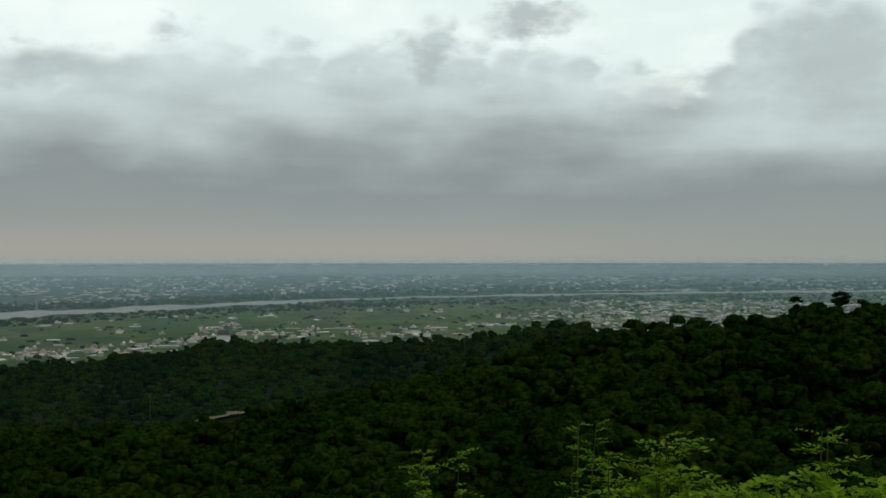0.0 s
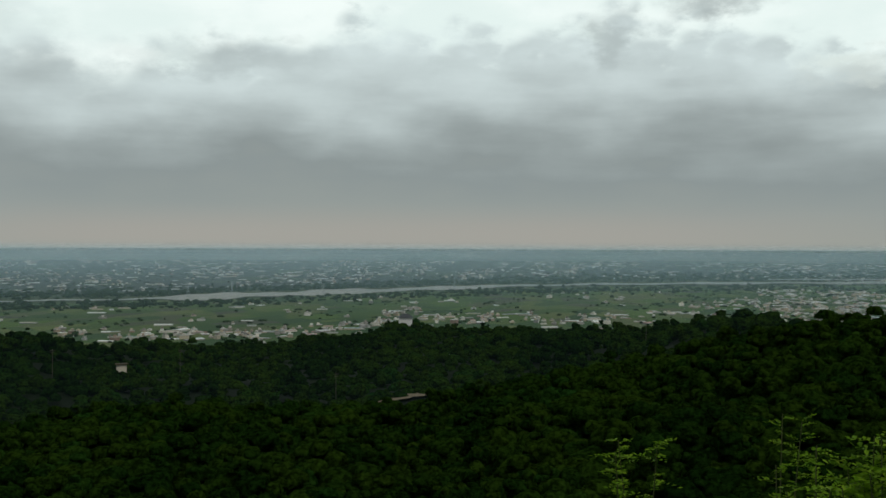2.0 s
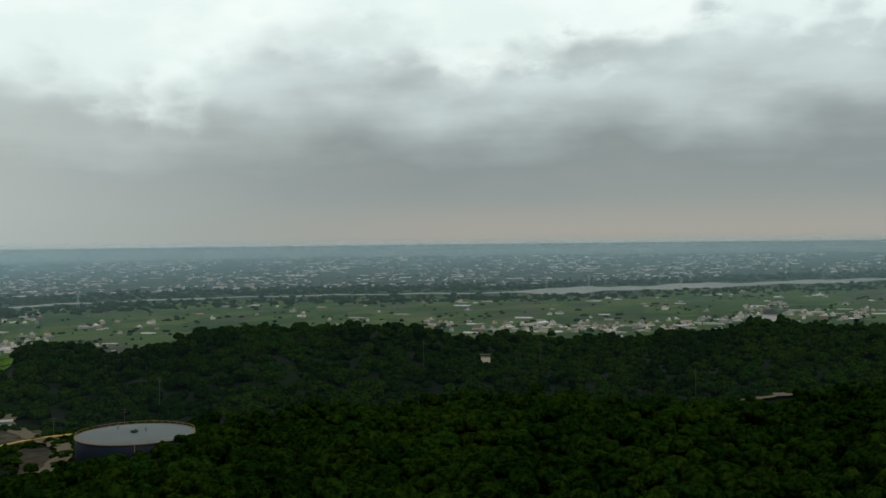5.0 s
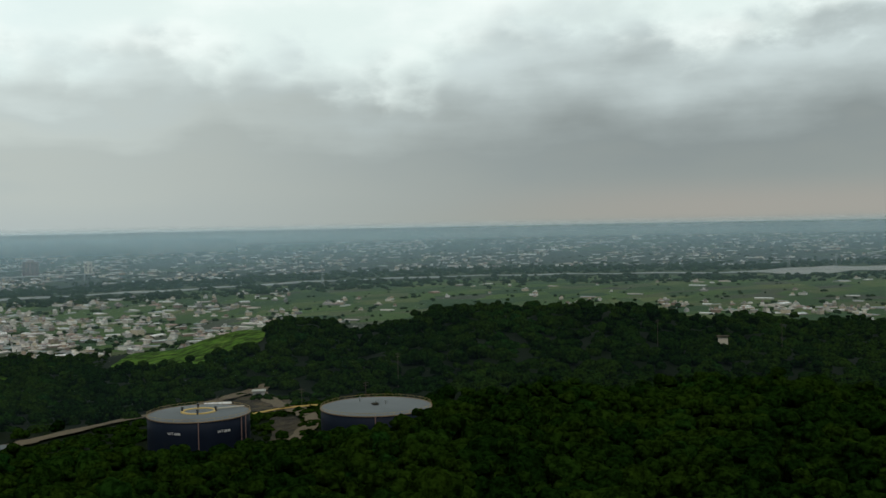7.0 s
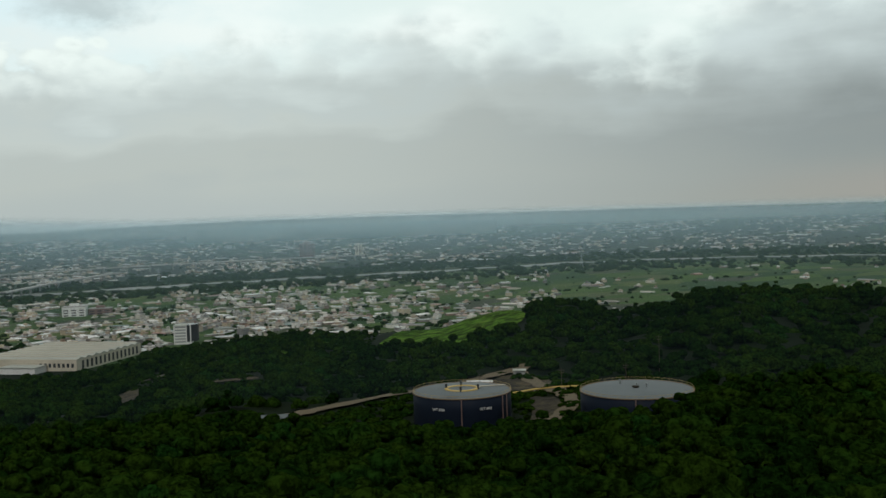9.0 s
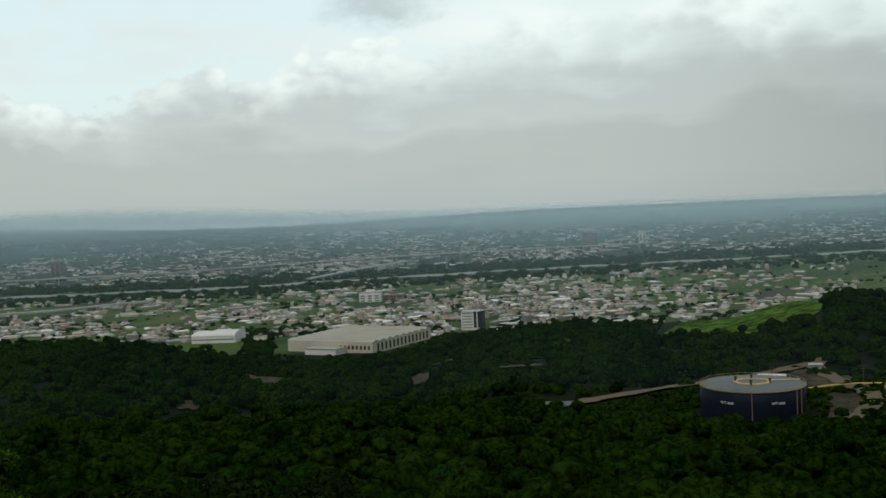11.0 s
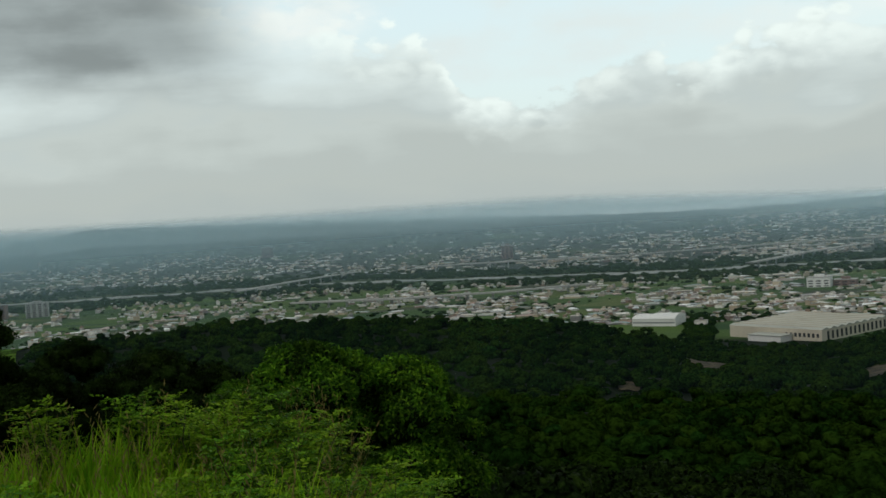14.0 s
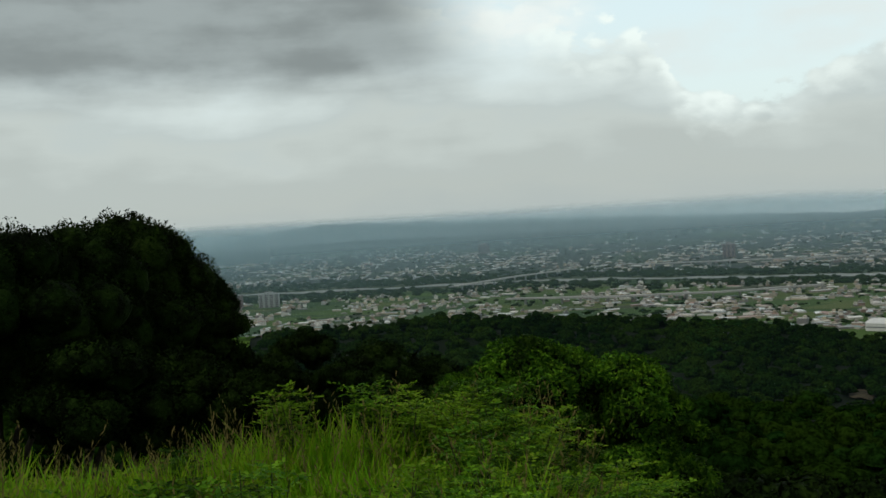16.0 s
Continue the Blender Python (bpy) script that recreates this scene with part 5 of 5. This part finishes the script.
broadleaf("dark_tree", 124.9, 34, 0, 3.1, 64, 70000, .12, LEAF_DARK, "large dense dark green broadleaf tree on the slope", 11, top_el=1.75, squash=.95, lobe=.68, core=.82, trunk=.3)
broadleaf("dark_tree", 121.8, 34.5, 0, 1.9, 36, 30000, .12, LEAF_DARK, "dark green broadleaf tree leaning out of a dense clump", 12, top_el=-1.2, squash=.95, lobe=.68, core=.82, trunk=.25)
broadleaf("dark_tree", 130.2, 29, 0, 2.9, 48, 40000, .11, LEAF_DARK, "dark green broadleaf tree with rounded crown", 13, top_el=1.5, squash=1.0, lobe=.68, core=.82, trunk=.28)
broadleaf("dark_tree", 127.4, 31, 0, 2.4, 36, 30000, .11, LEAF_DARK, "dark green broadleaf tree in a dense clump", 15, top_el=1.4, squash=1.0, lobe=.68, core=.82, trunk=.26)
broadleaf("dark_tree", 134.5, 32, 0, 3.0, 18, 16000, .12, LEAF_DARK, "dark green tree behind the grassy hilltop", 14, top_el=1.0, squash=1.0, lobe=.68, core=.82, trunk=.28)
for k, (a, r, e, sp_) in enumerate(((119.6, 33, -3.9, 1.3), (115.6, 42, -5.05, 1.7), (112.0, 40, -5.85, 2.2), (109.0, 38, -7.0, 1.7), (117.6, 38, -6.3, 1.6), (106.5, 44, -7.6, 2.0), (113.8, 36, -7.0, 1.8), (122.5, 27, -5.5, 1.8), (126.5, 26, -4.6, 2.0), (119.0, 26, -7.0, 1.6), (110.5, 30, -8.2, 1.7))):
    broadleaf("dark_tree", a, r, 0, sp_, 22, 11000, .12, LEAF_DARK, "dark green young tree at the edge of the slope", 30 + k, top_el=e, core=.74, trunk=.14, lobe=.7, group="trees below the grassy hilltop")
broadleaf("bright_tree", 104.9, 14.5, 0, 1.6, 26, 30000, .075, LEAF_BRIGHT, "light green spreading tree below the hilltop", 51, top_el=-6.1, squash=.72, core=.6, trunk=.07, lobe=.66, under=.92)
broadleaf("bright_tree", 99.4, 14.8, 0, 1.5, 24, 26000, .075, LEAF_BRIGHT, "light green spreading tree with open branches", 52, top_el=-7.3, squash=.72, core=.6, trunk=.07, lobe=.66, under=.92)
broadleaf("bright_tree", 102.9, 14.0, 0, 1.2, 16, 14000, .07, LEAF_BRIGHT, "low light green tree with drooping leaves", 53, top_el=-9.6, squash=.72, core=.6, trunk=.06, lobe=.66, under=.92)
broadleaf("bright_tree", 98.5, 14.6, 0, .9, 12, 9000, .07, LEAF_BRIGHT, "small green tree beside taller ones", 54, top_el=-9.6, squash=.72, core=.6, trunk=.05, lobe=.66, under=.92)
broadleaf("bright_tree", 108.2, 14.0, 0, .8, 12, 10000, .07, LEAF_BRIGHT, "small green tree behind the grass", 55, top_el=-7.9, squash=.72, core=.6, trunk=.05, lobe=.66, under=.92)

broadleaf("umbrella_tree", -20.9, 372, 0, 3.6, 12, 2600, .45, LEAF_DARK, "flat-crowned dark tree standing out on the ridge", 61, top_el=-1.75, squash=.5, trunk=.3)
broadleaf("umbrella_tree", -18.7, 368, 0, 2.4, 7, 900, .6, LEAF_DARK, "small dark tree standing out on the ridge", 62, top_el=-2.05, squash=.6, trunk=.25)
# single trees of the near slope, four shapes
slope_kinds = []
for k in range(4):
    slope_kinds.append(broadleaf("forest_tree", 80 + 3 * k, 95, 8.5 + k * .5, 4.2 + .3 * k, 11, 1100, .75, LEAF_DARK, "dark green broadleaf tree on the steep slope", 70 + k, group="trees of the near slope"))
spots = near_spots[(near_spots[:, 1] <= 110) & (near_spots[:, 0] > 78) & (near_spots[:, 0] < 118)]
for k, (a, r) in enumerate(spots[:290]):
    q = slope_kinds[k % 4]
    sc = rng.uniform(.7, 1.15)
    m = pose(*on_ground(a, r, -0.3), 0, 0, rng.uniform(0, 360)) @ Matrix.Diagonal((sc, sc, sc * rng.uniform(.85, 1.05), 1))
    ob = copy_thing(q, m)
    ob.matrix_world = m


def shrub(name, a, r, height, stems, size, mat, label, seed, spread=.3, group=""):
    """Leafy stems with leaves in steps along them."""
    rg = np.random.default_rng(seed)
    at = on_ground(a, r)
    ob = thing(name, at, 0, label, "shrub", group)
    wood, V, F, base = Heap(), [], [], 0
    for k in range(stems):
        th = rg.uniform(0, 6.283)
        out_ = Vector((math.cos(th), math.sin(th), 0)) * spread * rg.uniform(.2, 1)
        ht = height * (1.0 if k < 2 else rg.uniform(.6, 1))
        foot = out_ * .35
        pts = [foot + out_ * (f ** 1.6) + Vector((rg.normal(0, .015), rg.normal(0, .015), ht * f)) for f in (0, .25, .5, .75, 1)]
        tube(wood, pts, [.008, .007, .005, .004, .002], 4)
        for j_ in range(int(7 + ht * 17)):
            f = .22 + .78 * rg.random() ** .7 if j_ > 3 else .99 - .03 * j_
            q = min(3, int(f * 4))
            p = pts[q].lerp(pts[q + 1], f * 4 - q)
            ph = j_ * 2.4 + rg.uniform(-.5, .5)
            way_ = Vector((math.cos(ph), math.sin(ph), rg.uniform(.15, 1.1))).normalized()
            span = size * rg.uniform(1.6, 3.4)
            side = way_.cross(Vector((0, 0, 1))).normalized()
            pairs = int(rg.integers(4, 7))
            for i_ in range(2 * pairs + 1):
                g = (i_ // 2 + .6) / pairs
                b = p + way_ * span * g + Vector((0, 0, -span * .35 * g * g))
                ax = (way_ * .55 + side * (1 if i_ % 2 else -1) + Vector((0, 0, rg.uniform(-.25, .35)))).normalized() if i_ < 2 * pairs else way_
                s = ax.cross(Vector((rg.normal(0, .3), rg.normal(0, .3), 1))).normalized()
                L = size * rg.uniform(.6, 1.0)
                W = L * .24
                V += [tuple(x) for x in (b, b + ax * L * .5 + s * W, b + ax * L + Vector((0, 0, -L * .15)), b + ax * L * .5 - s * W)]
                F += [(base, base + 1, base + 2), (base, base + 2, base + 3)]
                base += 4
    part("stem", wood, STEM, ob)
    me_ = bpy.data.meshes.new("leaves")
    me_.from_pydata(V, [], F)
    me_.materials.append(mat)
    part("foliage", me_, mat, ob)
    return ob


def to_el(a, r, e):
    """Height over the ground at which a plant's tip is seen e degrees below level."""
    return max(.25, H + r * math.tan(radians(e)) - ground_at(a, r))


# lime-green sprigs in front of the first view
SPRIGS = ((-7.0, 3.9, -9.1, 3, .10, .035), (-8.0, 3.6, -10.6, 4, .12, .04), (-10.0, 3.5, -12.0, 7, .18, .045), (-12.3, 3.4, -9.8, 2, .05, .07), (-12.9, 3.3, -11.0, 9, .2, .05), (-14.8, 3.4, -11.1, 10, .2, .06), (-17.0, 3.2, -12.2, 10, .22, .05),
          (-19.9, 3.6, -9.0, 2, .06, .05), (-19.3, 3.2, -11.0, 10, .22, .06), (-21.6, 3.3, -10.6, 11, .24, .065), (-23.6, 3.1, -10.6, 12, .26, .06), (-25.8, 3.3, -10.2, 10, .24, .06), (0.1, 3.7, -10.9, 2, .07, .045))
for k, (a, r, e, n_, sp_, sz) in enumerate(SPRIGS):
    shrub("leafy_shrub", a, r, to_el(a, r, e + (.1 if n_ < 7 else -.6)), n_ * (2 if n_ < 7 else 3), sz * (.55 if n_ < 7 else .72), LEAF_LIME, "yellow-green leafy shrub at the edge of the hilltop", 100 + k, sp_, "shrubs at the lookout edge")
# light green shrubs among the grass
for k, (a, r, e, n_, sp_, sz) in enumerate(((108.4, 6.6, -8.7, 14, .35, .06), (107.6, 6.2, -9.6, 16, .35, .06), (105.6, 5.8, -12.4, 16, .32, .06), (104.4, 5.4, -13.3, 16, .32, .055), (108.5, 5.6, -10.2, 14, .3, .06), (106.6, 5.0, -12.3, 16, .3, .055), (104.6, 4.6, -13.2, 14, .28, .055),
                                            (111.2, 6.4, -8.4, 10, .3, .06), (113.5, 6.6, -8.2, 8, .25, .06), (118.6, 6.4, -7.8, 4, .16, .06), (121.5, 4.2, -11.0, 8, .2, .06), (114.5, 4.3, -12.0, 9, .24, .055), (126.5, 4.0, -11.2, 9, .24, .06), (129.5, 3.7, -12.5, 9, .24, .06),
                                            (110.0, 4.2, -12.8, 10, .26, .055), (117.5, 3.8, -13.4, 9, .22, .055), (109.3, 7.0, -8.3, 10, .3, .06), (103.2, 6.0, -14.0, 12, .3, .05))):
    shrub("leafy_shrub", a, r, to_el(a, r, e + .2), int(n_ * 2.2), sz * .7, LEAF_LIME if k % 2 else LEAF_BRIGHT, "light green leafy shrub growing among tall grass", 140 + k, sp_, "shrubs in the grass")


# low leafy herbs in the grass close by
for k in range(22):
    a, r = 110.5 + (k * 7.3) % 27, 3.1 + (k * 1.37) % 3.6
    shrub("leafy_herb", a, r, .38 + .05 * (k % 5), 9, .05 + .006 * (k % 3), LEAF_BRIGHT if k % 3 else LEAF_LIME, "low broad-leaved green herb among tall grass", 180 + k, .22, "herbs in the grass")


def grass_field(name, a0, a1, r0, r1, count, low, high, mat, label, seed, heads=False):
    """Bending blades, each of three joints; seed heads as small bristly spikes."""
    rg = np.random.default_rng(seed)
    a = rg.uniform(a0, a1, count)
    r = np.sqrt(rg.uniform(r0 ** 2, r1 ** 2, count))
    z = ground(a, r)
    p = np.stack([-np.sin(np.radians(a)) * r, np.cos(np.radians(a)) * r, z], 1)
    clump = .75 + .35 * wave(p[:, 0], p[:, 1], .45, 1.1)[:, None] * .5
    ht = rg.uniform(low, high, (count, 1)) * clump
    th = rg.uniform(0, 6.283, count)
    d = np.stack([np.cos(th), np.sin(th), 0 * th], 1)
    s = np.stack([-np.sin(th), np.cos(th), 0 * th], 1)
    bend = rg.uniform(.12, .6, (count, 1)) * ht
    w = (.0018 if heads else .0045) * rg.uniform(.7, 1.4, (count, 1))
    up_ = np.array([0, 0, 1.0])
    rows_ = []
    for f, k in ((0, 1.0), (.4, 1.0), (.75, .75)):
        c = p + up_ * ht * f + d * bend * f * f
        rows_ += [c - s * w * k, c + s * w * k]
    tip = p + up_ * ht * .97 + d * bend
    v = np.stack(rows_ + [tip], 1)
    faces = [(0, 1, 3, 2), (2, 3, 5, 4)]
    f4 = np.concatenate([np.arange(count)[:, None] * 7 + np.array([q]) for q in faces]).tolist()
    f3 = (np.arange(count)[:, None] * 7 + np.array([[4, 5, 6]])).tolist()
    V, F = [v.reshape(-1, 3)], f4 + f3
    if heads:
        base = 7 * count
        for j_ in range(9):
            f = .72 + .27 * j_ / 8
            c = p + up_ * ht * f + d * bend * f * f
            t = rg.normal(0, 1, (count, 3)) * .4 + up_
            t /= np.linalg.norm(t, axis=1, keepdims=True)
            u = np.cross(t, d)
            L = .03 + .02 * rg.random((count, 1))
            q = np.stack([c, c + t * L * .5 + u * .004, c + t * L, c + t * L * .5 - u * .004], 1)
            V.append(q.reshape(-1, 3))
            F += (np.arange(4 * count).reshape(-1, 4) + base).tolist()
            base += 4 * count
    me_ = bpy.data.meshes.new(name)
    me_.from_pydata(np.concatenate(V).tolist(), [], F)
    me_.materials.append(mat)
    return tagged(new(name, me_), label, "grass", kind="stuff")


grass_field("tall_grass", 106.5, 142, 2.4, 8.2, 46000, .26, .80, GRASS, "tall bright green grass on the hilltop", 201)
grass_field("seed_grass", 104, 142, 3.6, 8.2, 1000, .6, .95, GRASS_DRY, "brownish seed heads above the tall grass", 202, True)
grass_field("tall_grass", -30, 101, 2.2, 3.2, 6000, .2, .45, GRASS, "low green grass at the lookout edge", 203)
